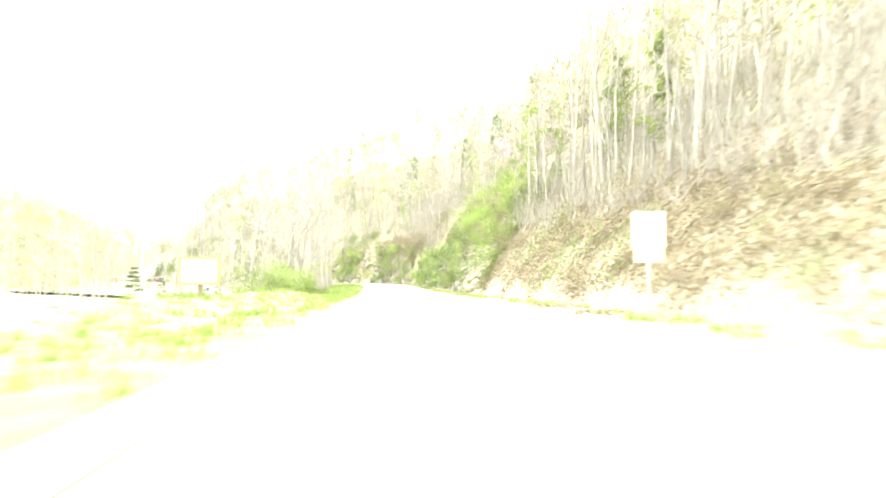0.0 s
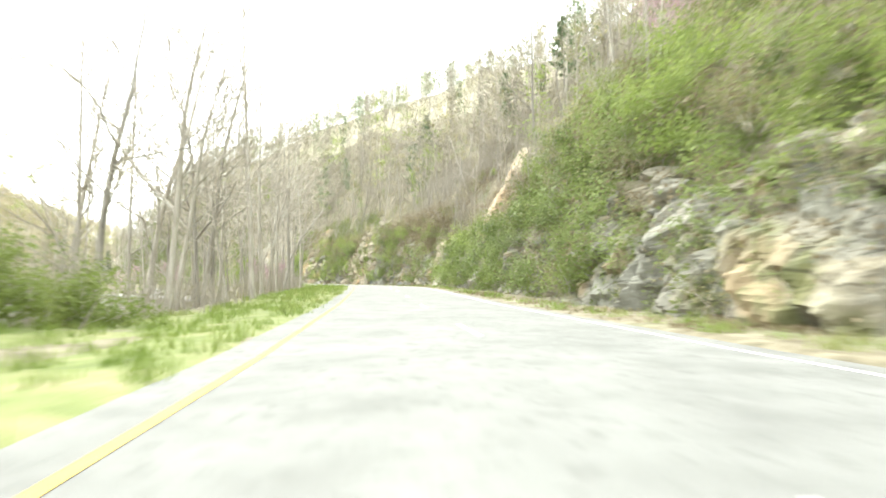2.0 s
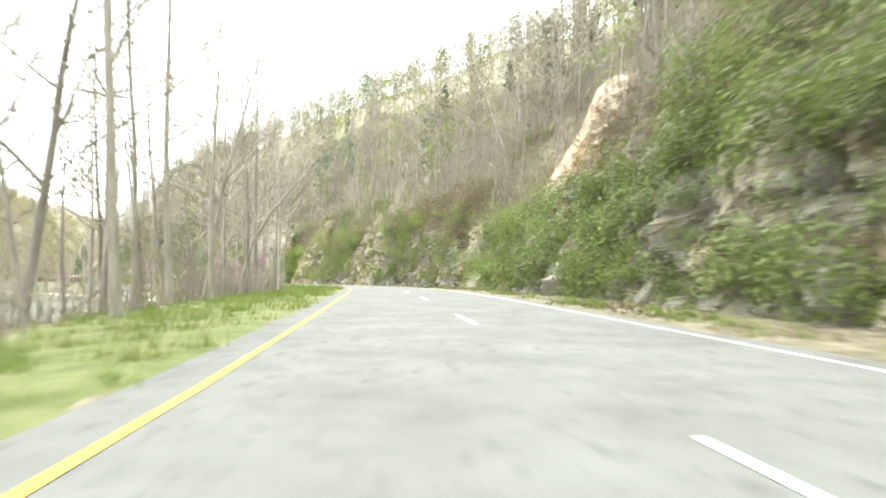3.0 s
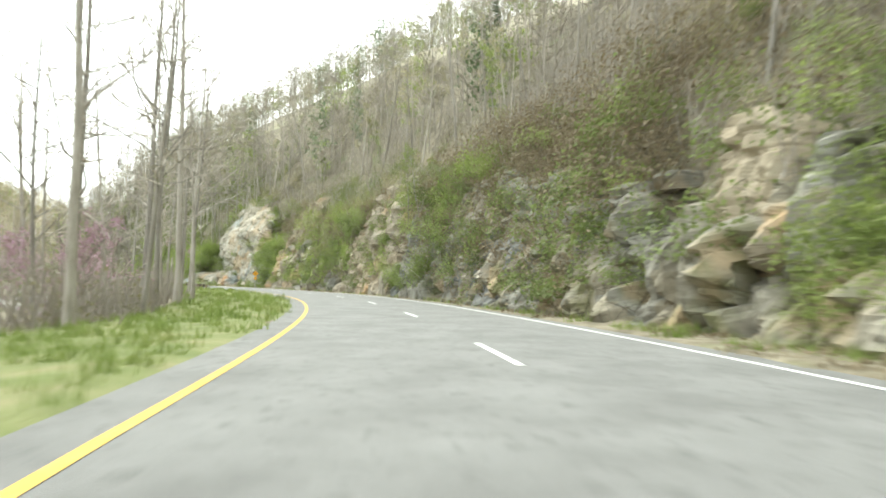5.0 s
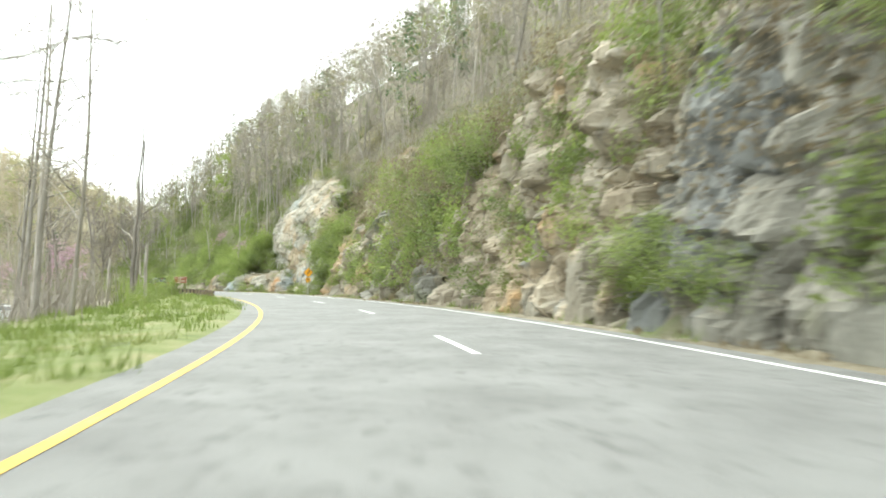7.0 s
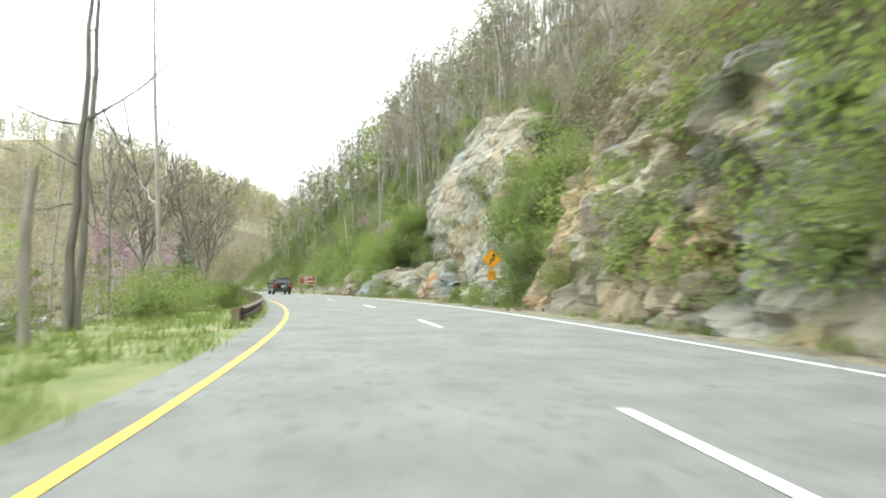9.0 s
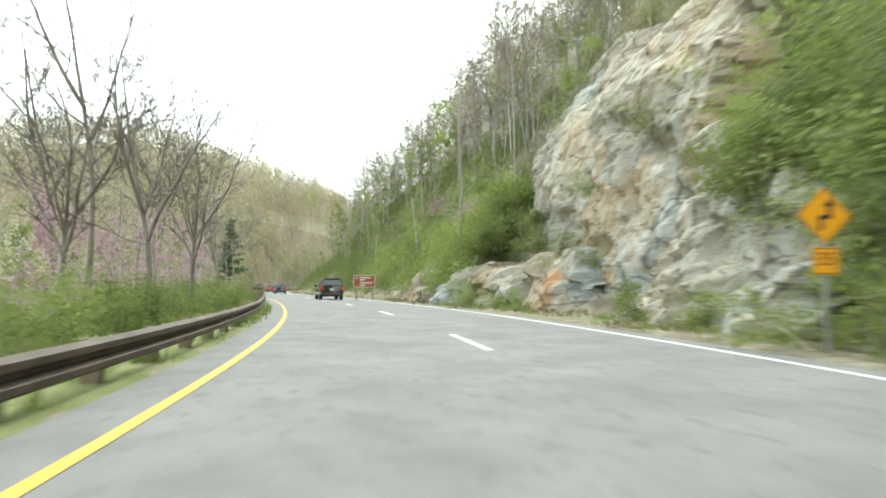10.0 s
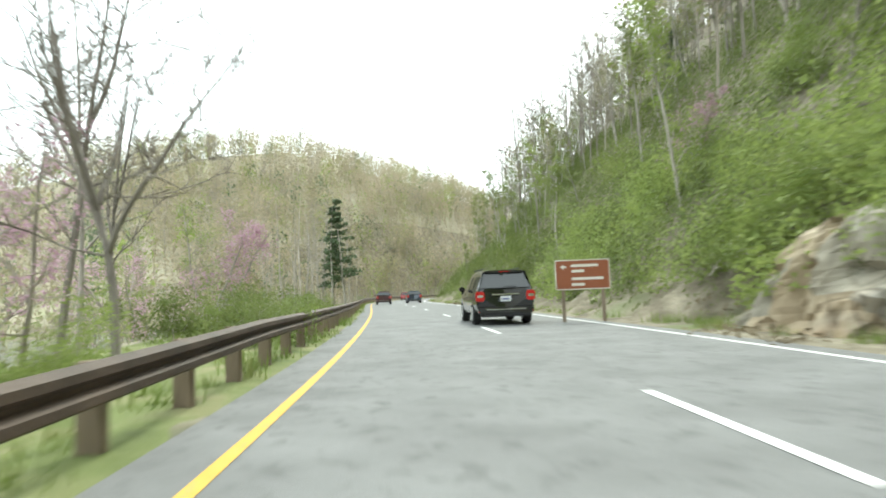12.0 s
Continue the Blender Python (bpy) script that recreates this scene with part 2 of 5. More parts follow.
ROCK = material("rock", [(0.11, 0.102, 0.08), (0.195, 0.183, 0.152), (0.28, 0.265, 0.225), (0.37, 0.35, 0.30)], scale=0.7, rough=0.9, bump=0.8, bump_scale=4, grime=[((0.13, 0.135, 0.065), 0.45, 0.53), ((0.30, 0.24, 0.16), 0.5, 0.57)], cracks=[0.8, 2.2], tints=[(0.0, (1, 1, 1)), (0.3, (0.86, 0.86, 0.85)), (0.5, (1.08, 1.05, 1.0)), (0.7, (0.92, 0.94, 0.94)), (0.86, (1.06, 1.0, 0.9))])
PALE = material("pale_rock", [(0.20, 0.172, 0.125), (0.27, 0.242, 0.19), (0.325, 0.298, 0.242), (0.385, 0.362, 0.305)], scale=0.6, rough=0.85, bump=0.7, bump_scale=3.5, grime=[((0.36, 0.265, 0.165), 0.12, 0.5), ((0.30, 0.315, 0.30), 0.19, 0.53), ((0.46, 0.445, 0.40), 1.1, 0.59), ((0.34, 0.20, 0.10), 0.3, 0.62), ((0.12, 0.115, 0.09), 0.9, 0.66)], cracks=[0.42, 1.0], tints=[(0.0, (0.98, 0.97, 0.94)), (0.22, (0.96, 1.0, 1.01)), (0.42, (1.18, 1.18, 1.16)), (0.58, (1.04, 1.06, 1.06)), (0.72, (1.18, 1.06, 0.9)), (0.86, (1.1, 0.9, 0.72)), (0.93, (0.82, 0.82, 0.8))])
SLATE = material("blue_grey_rock", [(0.105, 0.104, 0.096), (0.165, 0.166, 0.155), (0.235, 0.234, 0.218)], scale=0.6, rough=0.85, bump=0.8, bump_scale=4, grime=((0.20, 0.175, 0.125), 0.5, 0.57), cracks=0.8)
BARK = material("bark", [(0.2, 0.176, 0.147), (0.32, 0.29, 0.252), (0.42, 0.39, 0.347)], scale=2.5, rough=0.95, bump=0.8, bump_scale=14, stretch=(1, 1, 0.25), per_object=0.3)
DARK_BARK = material("dark_bark", [(0.13, 0.113, 0.096), (0.215, 0.19, 0.163), (0.31, 0.28, 0.245)], scale=2.5, rough=0.95, bump=0.8, bump_scale=14, stretch=(1, 1, 0.25), per_object=0.2)
TWIG = material("twigs", [(0.31, 0.272, 0.225), (0.46, 0.415, 0.357)], scale=0.6, rough=0.95, bump=0, per_object=0.3)
RIDGE_TWIG = material("ridge_twigs", [(0.27, 0.235, 0.165), (0.36, 0.315, 0.23), (0.42, 0.355, 0.25)], scale=0.05, rough=0.95, bump=0, scatter=0.45)
FRESH = material("fresh_leaves", [(0.125, 0.168, 0.038), (0.195, 0.242, 0.068), (0.27, 0.31, 0.108)], scale=0.8, rough=0.75, bump=0, per_object=0.3, scatter=0.42)
BUD = material("budding_leaves", [(0.23, 0.215, 0.115), (0.31, 0.29, 0.16), (0.37, 0.34, 0.205)], scale=0.5, rough=0.8, bump=0, per_object=0.3, scatter=0.42)
IVY = material("creeper_leaves", [(0.09, 0.118, 0.036), (0.15, 0.188, 0.06), (0.22, 0.255, 0.095)], scale=0.8, rough=0.7, bump=0, per_object=0.3, scatter=0.3)
NEEDLE = material("needles", [(0.07, 0.105, 0.05), (0.115, 0.16, 0.08), (0.165, 0.21, 0.11)], scale=0.8, rough=0.75, bump=0, per_object=0.25, scatter=0.15)
PINK = material("redbud_blossom", [(0.37, 0.215, 0.285), (0.47, 0.305, 0.375), (0.55, 0.40, 0.455)], scale=0.8, rough=0.8, bump=0, per_object=0.15, scatter=0.3)
GRASS = material("grass_blades", [(0.13, 0.18, 0.04), (0.20, 0.26, 0.065), (0.29, 0.30, 0.12)], scale=0.5, rough=0.85, bump=0, scatter=0.3)
DRY_LEAF = material("dry_leaves", [(0.14, 0.111, 0.067), (0.215, 0.174, 0.11), (0.3, 0.253, 0.175)], scale=1.5, rough=0.9, bump=0, scatter=0.2)
WATER = material("river_water", [(0.10, 0.12, 0.10), (0.20, 0.22, 0.2)], scale=0.5, rough=0.12, bump=0.6, bump_scale=3, grime=((0.7, 0.72, 0.72), 0.6, 0.6))


# ---------------------------------------------------------------- mesh helpers
def mesh_object(name, verts, faces, mat, parent=None, label="", shade=False):
    me = bpy.data.meshes.new(name)
    me.from_pydata([tuple(v) for v in verts], [], faces)
    me.materials.append(mat)
    if shade:
        me.polygons.foreach_set("use_smooth", [True] * len(me.polygons))
    me.update()
    ob = new(name, me)
    if parent:
        ob.parent = parent
    if label:
        ob["label"] = label
    return ob


def part(name, bm, mat, parent=None, label="", shade=False):
    me = bpy.data.meshes.new(name)
    bm.to_mesh(me)
    bm.free()
    me.materials.append(mat)
    if shade:
        me.polygons.foreach_set("use_smooth", [True] * len(me.polygons))
    ob = new(name, me)
    if parent:
        ob.parent = parent
    if label:
        ob["label"] = label
    return ob


def box(bm, x0, x1, y0, y1, z0, z1, bevel=0.0):
    got = bmesh.ops.create_cube(bm, size=1.0)
    bmesh.ops.scale(bm, verts=got["verts"], vec=(x1 - x0, y1 - y0, z1 - z0))
    bmesh.ops.translate(bm, verts=got["verts"], vec=((x0 + x1) / 2, (y0 + y1) / 2, (z0 + z1) / 2))
    if bevel:
        edges = list({e for v in got["verts"] for e in v.link_edges})
        bmesh.ops.bevel(bm, geom=edges, offset=bevel, segments=2, affect="EDGES")
    return bm


def grid_faces(nu, nv):
    i = np.arange(nu - 1)[:, None] * nv + np.arange(nv - 1)[None]
    return np.stack([i, i + nv, i + nv + 1, i + 1], -1).reshape(-1, 4).tolist()


# ---------------------------------------------------------------- ground, road, river
def lines(lo, hi, near_lo, near_hi, step, out):
    a = list(np.arange(near_lo, near_hi + 0.01, step))
    d, x = step, near_hi
    while x < hi:
        d = min(d * 1.22, out)
        x += d
        a.append(x)
    d, x = step, near_lo
    while x > lo:
        d = min(d * 1.22, out)
        x -= d
        a.insert(0, x)
    return np.array(a)


gx, gy = lines(-2600, 2600, -175, 62, 1.8, 140), lines(-2200, 2800, -25, 330, 1.8, 140)
GX, GY = np.meshgrid(gx, gy, indexing="ij")
GZ = terrain(GX, GY).reshape(GX.shape)
GZ -= 0.25 * smooth(np.hypot(GX + 60, GY - 150), 900, 2300) * np.clip(GZ, 0, None)
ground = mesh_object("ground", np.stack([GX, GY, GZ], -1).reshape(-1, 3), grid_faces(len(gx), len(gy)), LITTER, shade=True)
ground.data.materials.append(HAZED_WOODFLOOR)
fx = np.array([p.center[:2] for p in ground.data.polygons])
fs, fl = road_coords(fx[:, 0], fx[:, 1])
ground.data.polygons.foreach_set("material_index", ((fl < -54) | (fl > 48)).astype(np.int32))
tagged(ground, "brown leaf litter and thin grass on the valley floor and slopes", "ground", kind="structure")


def strip(name, s0, s1, ls, h, step=2.0, mat=None):
    ss = np.arange(s0, s1 + 0.01, step)
    v = [at(s, l, hh) for s in ss for l, hh in zip(ls, h)]
    return mesh_object(name, v, [f[::-1] for f in grid_faces(len(ss), len(ls))], mat)


road = strip("road", -140, 540, [-2.35, -2.25, -1.6, 0.2, 1.95, 3.7, 5.5, 6.1, 6.25], [-0.3, 0, 0, 0.015, 0.03, 0.015, 0, -0.01, -0.3], mat=ASPHALT)
tagged(road, "sun-bleached grey asphalt of a two-lane one-way road", "road", kind="structure")
opposite = strip("road_opposite", 150, 420, [-14.4, -14.5, -17.2, -20, -20.1], [-3.6, -2.85, -2.82, -2.95, -3.7], mat=PALE_ASPHALT)
tagged(opposite, "pale worn asphalt of the opposite carriageway below the trees", "road", kind="structure")

for name, l, w, mat, label in (("road_line_yellow", -1.6, 0.12, YELLOW, "solid yellow edge line worn by traffic"), ("road_line_white", 5.45, 0.12, WHITE, "solid white edge line")):
    tagged(strip(name, -140, 540, [l - w / 2, l + w / 2], [0.006, 0.006], mat=mat), label, "road marking", kind="structure")
dash_mesh = None
for i in range(44):
    s = -96 + i * 12.2
    v = [at(s + d, 1.95 + e, 0.036) for d in (0, 1, 2, 3.05) for e in (-0.06, 0.06)]
    tagged(mesh_object("lane_dash", v, [(0, 1, 3, 2), (2, 3, 5, 4), (4, 5, 7, 6)], WHITE), "short white dash of the lane line", "road marking", "lane dashes", "structure")

river = strip("river", -140, 540, [-50, -44, -38, -32, -27], [-3.05] * 5, step=4, mat=WATER)
tagged(river, "shallow rocky river with white ripples", "water", kind="structure")


# ---------------------------------------------------------------- trees
class Builder:
    """Collects tubes and leaves as plain lists."""

    def __init__(self):
        self.v, self.f = [], []

    def tube(self, pts, radii, sides):
        base = len(self.v)
        n = len(pts)
        for i, (p, r) in enumerate(zip(pts, radii)):
            d = (pts[min(i + 1, n - 1)] - pts[max(i - 1, 0)]).normalized()
            a = d.orthogonal().normalized()
            b = d.cross(a)
            for k in range(sides):
                t = 6.2832 * k / sides
                self.v.append(p + (a * math.cos(t) + b * math.sin(t)) * r)
        for i in range(n - 1):
            for k in range(sides):
                k2 = (k + 1) % sides
                self.f.append((base + i * sides + k, base + i * sides + k2, base + (i + 1) * sides + k2, base + (i + 1) * sides + k))

    def leaf(self, p, size, rng, flat=0.0):
        a = Vector((rng.gauss(0, 1), rng.gauss(0, 1), rng.gauss(0, 1) * (1 - flat))).normalized()
        b = a.cross(Vector((rng.gauss(0, 1), rng.gauss(0, 1), rng.gauss(0, 1)))).normalized()
        base = len(self.v)
        w = size * rng.uniform(0.35, 0.6)
        self.v += [p - a * size, p + b * w, p + a * size, p - b * w]
        self.f.append((base, base + 1, base + 2, base + 3))

    def fleck(self, p, size, rng):
        base = len(self.v)
        a = Vector((rng.gauss(0, 1), rng.gauss(0, 1), rng.gauss(0, 1))).normalized() * size
        b = a.orthogonal() * rng.uniform(0.5, 0.8)
        self.v += [p - a * 0.8 - b, p - a * 0.8 + b, p + a * 1.1]
        self.f.append((base, base + 1, base + 2))

    def done(self, name, mat, parent=None, label="", shade=False):
        return mesh_object(name, self.v, self.f, mat, parent, label, shade)


def wander(p, d, length, steps, bend, rng, lift=0.0):
    pts = [p.copy()]
    for _ in range(steps):
        d = (d + Vector((rng.gauss(0, bend), rng.gauss(0, bend), rng.gauss(0, bend) + lift))).normalized()
        p = p + d * (length / steps)
        pts.append(p.copy())
    return pts


def make_tree(rng, height=17.0, radius=0.2, first=0.4, limbs=14, reach=0.28, twigs=7, sides=7, leaf_mat=None, leaves=0, leaf_size=0.09, stems=1, spread=0.1, bend=0.05, up=0.55, name="bare_tree", fine=2, bark=None, fork=0.0):
    """A leafless or budding hardwood: trunk with limbs in one mesh, twigs and buds in the crown."""
    thing = new(name)
    wood, crown, leafs = Builder(), Builder(), Builder()
    for stem in range(stems):
        lean = Vector((rng.gauss(0, spread), rng.gauss(0, spread), 1)).normalized()
        hh = height * rng.uniform(0.8, 1.0) if stem else height
        rr = radius * (1 if stem == 0 else rng.uniform(0.6, 0.9))
        if fork and stem:
            hh, rr, first = height * (1 - fork) * rng.uniform(0.75, 1.0), radius * rng.uniform(0.5, 0.7), 0.15
            az = 6.28 * (stem + rng.uniform(-0.2, 0.2)) / (stems - 1)
            lean = Vector((math.cos(az) * rng.uniform(0.35, 0.75), math.sin(az) * rng.uniform(0.35, 0.75), 1)).normalized()
            pts = wander(main[int(fork * 10) + stem % 2], lean, hh, 10, bend, rng, 0.05)
        else:
            pts = wander(Vector((rng.gauss(0, 0.25) * (stems > 1 and not fork), rng.gauss(0, 0.25) * (stems > 1 and not fork), -0.4)), lean, hh, 10, bend, rng, 0.05)
            main = pts
        rad = [rr * (1.35 if i == 0 and not (fork and stem) else 1.0) * (1 - 0.93 * i / 10) ** 0.8 + 0.008 for i in range(11)]
        wood.tube(pts, rad, sides)
        for j in range(limbs):
            f = first + (1 - first) * ((j + rng.random()) / limbs) ** 0.85
            x = min(9.99, f * 10)
            i = int(x)
            p = pts[i].lerp(pts[i + 1], x - i)
            r = max(0.012, (rad[i] * (1 - x + i) + rad[i + 1] * (x - i)) * rng.uniform(0.3, 0.6))
            az = rng.uniform(0, 6.28)
            d = Vector((math.cos(az), math.sin(az), rng.uniform(up - 0.3, up + 0.5))).normalized()
            ln = hh * reach * rng.uniform(0.5, 1.1) * (1.15 - 0.75 * f)
            lp = wander(p, d, ln, 4, 0.2, rng, 0.10)
            wood.tube(lp, [r, r * 0.85, r * 0.68, r * 0.5, r * 0.2 + 0.005], 4)
            for _ in range(twigs):
                q = rng.uniform(0.2, 1) * 3.99
                a = int(q)
                tp = lp[a].lerp(lp[a + 1], q - a)
                td = (lp[a + 1] - lp[a]).normalized() + Vector((rng.gauss(0, 0.6), rng.gauss(0, 0.6), rng.gauss(0.15, 0.4)))
                tw = wander(tp, td.normalized(), ln * rng.uniform(0.25, 0.6), 2, 0.28, rng, 0.08)
                crown.tube(tw, [r * 0.3 + 0.01, r * 0.2 + 0.008, 0.004], 3)
                for _ in range(fine):
                    q2 = rng.uniform(0.3, 0.95) * 1.99
                    a2 = int(q2)
                    fp = tw[a2].lerp(tw[a2 + 1], q2 - a2)
                    fd = (tw[a2 + 1] - tw[a2]).normalized() + Vector((rng.gauss(0, 0.7), rng.gauss(0, 0.7), rng.gauss(0.1, 0.5)))
                    fe = fp + fd.normalized() * ln * rng.uniform(0.12, 0.28)
                    fn = (fe - fp).orthogonal().normalized() * 0.017
                    k0 = len(crown.v)
                    crown.v += [fp - fn, fp + fn, fe]
                    crown.f.append((k0, k0 + 1, k0 + 2))
                if leaf_mat:
                    for _ in range(leaves):
                        q3 = rng.uniform(0.1, 1) * 1.99
                        a3 = int(q3)
                        lf = tw[a3].lerp(tw[a3 + 1], q3 - a3) + Vector((rng.gauss(0, 0.16), rng.gauss(0, 0.16), rng.gauss(0, 0.13)))
                        leafs.fleck(lf, leaf_size * rng.uniform(0.6, 1.4), rng)
    wood.done("trunk", bark or BARK, thing, shade=True)
    crown.done("crown", bark or TWIG, thing)
    if leaf_mat:
        leafs.done("foliage", leaf_mat, thing)
    return thing


def make_pine(rng, height=16.0, radius=0.15, bare=0.32, name="pine_tree", width=0.25):
    """An evergreen: straight trunk, whorls of boughs with fans of needles."""
    thing = new(name)
    wood, crown = Builder(), Builder()
    pts = wander(Vector((0, 0, -0.4)), Vector((0, 0, 1)), height, 8, 0.02, rng)
    wood.tube(pts, [radius * (1 - 0.95 * i / 8) + 0.01 for i in range(9)], 7)
    whorls = 13
    for j in range(whorls):
        f = bare + (0.98 - bare) * j / (whorls - 1)
        x = min(7.99, f * 8)
        p = pts[int(x)].lerp(pts[int(x) + 1], x - int(x))
        ln = height * width * (1.05 - 0.9 * (f - bare) / (1 - bare)) * rng.uniform(0.75, 1.1)
        for k in range(rng.randint(3, 6)):
            az = rng.uniform(0, 6.28)
            d = Vector((math.cos(az), math.sin(az), rng.uniform(-0.05, 0.3))).normalized()
            b = wander(p, d, ln * rng.uniform(0.6, 1.1), 4, 0.1, rng, 0.02)
            wood.tube(b, [0.035, 0.028, 0.02, 0.012, 0.004], 3)
            for _ in range(44):
                q = rng.uniform(0.25, 1) * 3.99
                c = b[int(q)].lerp(b[int(q) + 1], q - int(q)) + Vector((rng.gauss(0, 0.16), rng.gauss(0, 0.16), rng.gauss(0, 0.09)))
                crown.leaf(c, rng.uniform(0.09, 0.24), rng, 0.6)
    wood.done("trunk", BARK, thing, shade=True)
    crown.done("crown", NEEDLE, thing)
    return thing


def make_bush(rng, width=1.6, height=1.8, leaves=1100, mat=None, size=0.07, name="bush", stems=5, hang=False):
    """A shrub: thin stems and a ragged mass of small leaves in clumps."""
    thing = new(name)
    wood, fol = Builder(), Builder()
    tips = []
    for _ in range(stems):
        az, out = rng.uniform(0, 6.28), rng.uniform(0.1, 1) ** 0.7
        d = Vector((math.cos(az) * out, math.sin(az) * out, rng.uniform(0.5, 1.2))).normalized()
        ln = height * rng.uniform(0.7, 1.1)
        p = wander(Vector((rng.gauss(0, width * 0.12), rng.gauss(0, width * 0.12), -0.1)), d, ln, 4, 0.16, rng)
        for q in p:
            q.x, q.y = q.x * width / height, q.y * width / height
        wood.tube(p, [0.022, 0.018, 0.013, 0.009, 0.003], 3)
        tips += [(p[2], 0.24), (p[3], 0.3), (p[4], 0.24), (p[1].lerp(p[2], 0.5), 0.2)]
        for _ in range(3):
            t = p[rng.randint(1, 4)]
            e = t + Vector((rng.gauss(0, width * 0.2), rng.gauss(0, width * 0.2), rng.gauss(0.1, height * 0.13)))
            wood.tube([t, e], [0.008, 0.002], 3)
            tips.append((e, 0.22))
    for _ in range(leaves):
        c, sp = tips[rng.randrange(len(tips))]
        k = sp * max(width, height) * 0.55
        q = c + Vector((rng.gauss(0, k), rng.gauss(0, k), rng.gauss(0, k * 0.75)))
        if q.z > -0.05 or hang:
            fol.fleck(q, size * rng.uniform(0.6, 1.5), rng)
    wood.done("stalk", TWIG, thing)
    fol.done("foliage", mat, thing)
    return thing


rng = random.Random(5)
KINDS = {
    "tall": [make_tree(random.Random(10 + i), height=h, radius=r, first=f, limbs=19, reach=0.3, twigs=5, up=0.5, fine=2, bend=0.022, spread=0.03) for i, (h, r, f) in enumerate([(19, 0.135, 0.3), (17, 0.115, 0.38), (21, 0.155, 0.28), (15, 0.09, 0.25)])],
    "wood": [make_tree(random.Random(30 + i), height=h, radius=0.11, first=0.35, limbs=10, reach=0.24, twigs=4, sides=5, leaf_mat=BUD, leaves=9, leaf_size=0.07, fine=2, name="budding_tree") for i, h in enumerate([12, 14, 10, 15])],
    "thin": [make_tree(random.Random(40 + i), height=h, radius=0.08, first=0.45, limbs=7, reach=0.2, twigs=4, sides=5, fine=1, name="sapling") for i, h in enumerate([9, 12, 14, 7])],
    "green": [make_tree(random.Random(50 + i), height=h, radius=0.1, first=0.2, limbs=11, reach=0.32, twigs=5, sides=5, leaf_mat=FRESH, leaves=22, leaf_size=0.068, fine=0, name="leafing_tree") for i, h in enumerate([7, 9, 11])],
    "redbud": [make_tree(random.Random(60 + i), height=h, radius=0.09, first=0.15, limbs=11, reach=0.5, twigs=6, sides=5, leaf_mat=PINK, leaves=15, leaf_size=0.055, stems=2, spread=0.25, bend=0.12, up=0.35, fine=1, name="redbud_tree") for i, h in enumerate([6, 7])],
    "broad": [make_tree(random.Random(70 + i), height=h, radius=0.105, first=0.25, limbs=10, reach=0.45, twigs=8, stems=5, spread=0.04, bend=0.075, up=0.6, fork=0.34, fine=2, bark=DARK_BARK, name="spreading_tree") for i, h in enumerate([10, 11.5])],
    "oak": [make_tree(random.Random(65 + i), height=h, radius=0.17, first=0.25, limbs=20, reach=0.5, twigs=9, up=0.65, bend=0.04, spread=0.06, name="branching_tree") for i, h in enumerate([16, 18])],
    "stark": [make_tree(random.Random(75 + i), height=h, radius=0.12, first=0.3, limbs=10, reach=0.42, twigs=6, stems=3, spread=0.05, bend=0.04, up=0.5, fork=0.5, bark=DARK_BARK, name="gaunt_tree") for i, h in enumerate([13, 15])],
    "pine": [make_pine(random.Random(80 + i), height=h) for i, h in enumerate([13, 16, 10])],
    "bush": [make_bush(random.Random(90 + i), w, h, n, FRESH, 0.042) for i, (w, h, n) in enumerate([(1.9, 1.8, 2000), (2.6, 2.2, 2800), (1.5, 1.2, 1300)])],
    "scrub": [make_bush(random.Random(96 + i), w, h, n, BUD, 0.04, "scrub_bush") for i, (w, h, n) in enumerate([(1.6, 1.7, 480), (2.2, 2.3, 620)])],
    "ivy": [make_bush(random.Random(99 + i), 2.0, 1.2, 1050, IVY, 0.055, "ivy_clump", hang=True) for i in range(2)],
}
LABELS = {
    "tall": ("tall grey bare hardwood tree with thin branches", "tree"), "wood": ("slender tree with pale yellow-green spring buds", "tree"),
    "thin": ("thin leafless sapling on the wooded slope", "tree"), "green": ("young tree in fresh green leaf", "tree"),
    "redbud": ("redbud tree in pink-purple blossom", "tree"), "broad": ("bare spreading tree with forked dark trunk", "tree"),
    "oak": ("tall bare tree with wide grey branches", "tree"),
    "stark": ("dark gaunt leafless tree with a few long limbs", "tree"),
    "pine": ("dark green evergreen with drooping boughs", "tree"), "bush": ("fresh green leafy roadside bush", "bush"),
    "scrub": ("half-bare scrub bush with yellow-green buds", "bush"), "ivy": ("green creeper clump hanging on the rock", "creeper"),
}
used = set()


def plant(kind, s, l, size=1.0, turn=None, lift=0.0, place=None, lean=0.0):
    """Sets one plant of a kind on the ground at (s, l)."""
    p = place if place is not None else on_ground(s, l)
    i = rng.randrange(len(KINDS[kind]))
    src = KINDS[kind][i]
    az = rng.uniform(0, 360) if turn is None else turn
    m = pose(p.x, p.y, p.z + lift, rng.gauss(0, 1.5) + lean, rng.gauss(0, 1.5), az)
    k = size * rng.uniform(0.88, 1.12)
    if (kind, i) in used:
        ob = copy_thing(src, m)
    else:
        used.add((kind, i))
        ob = src
        ob.matrix_basis = m
    ob.scale = (k, k, k * rng.uniform(0.92, 1.08))
    tagged(ob, LABELS[kind][0], LABELS[kind][1], LABELS[kind][0].split(" with")[0] + "s")
    return ob

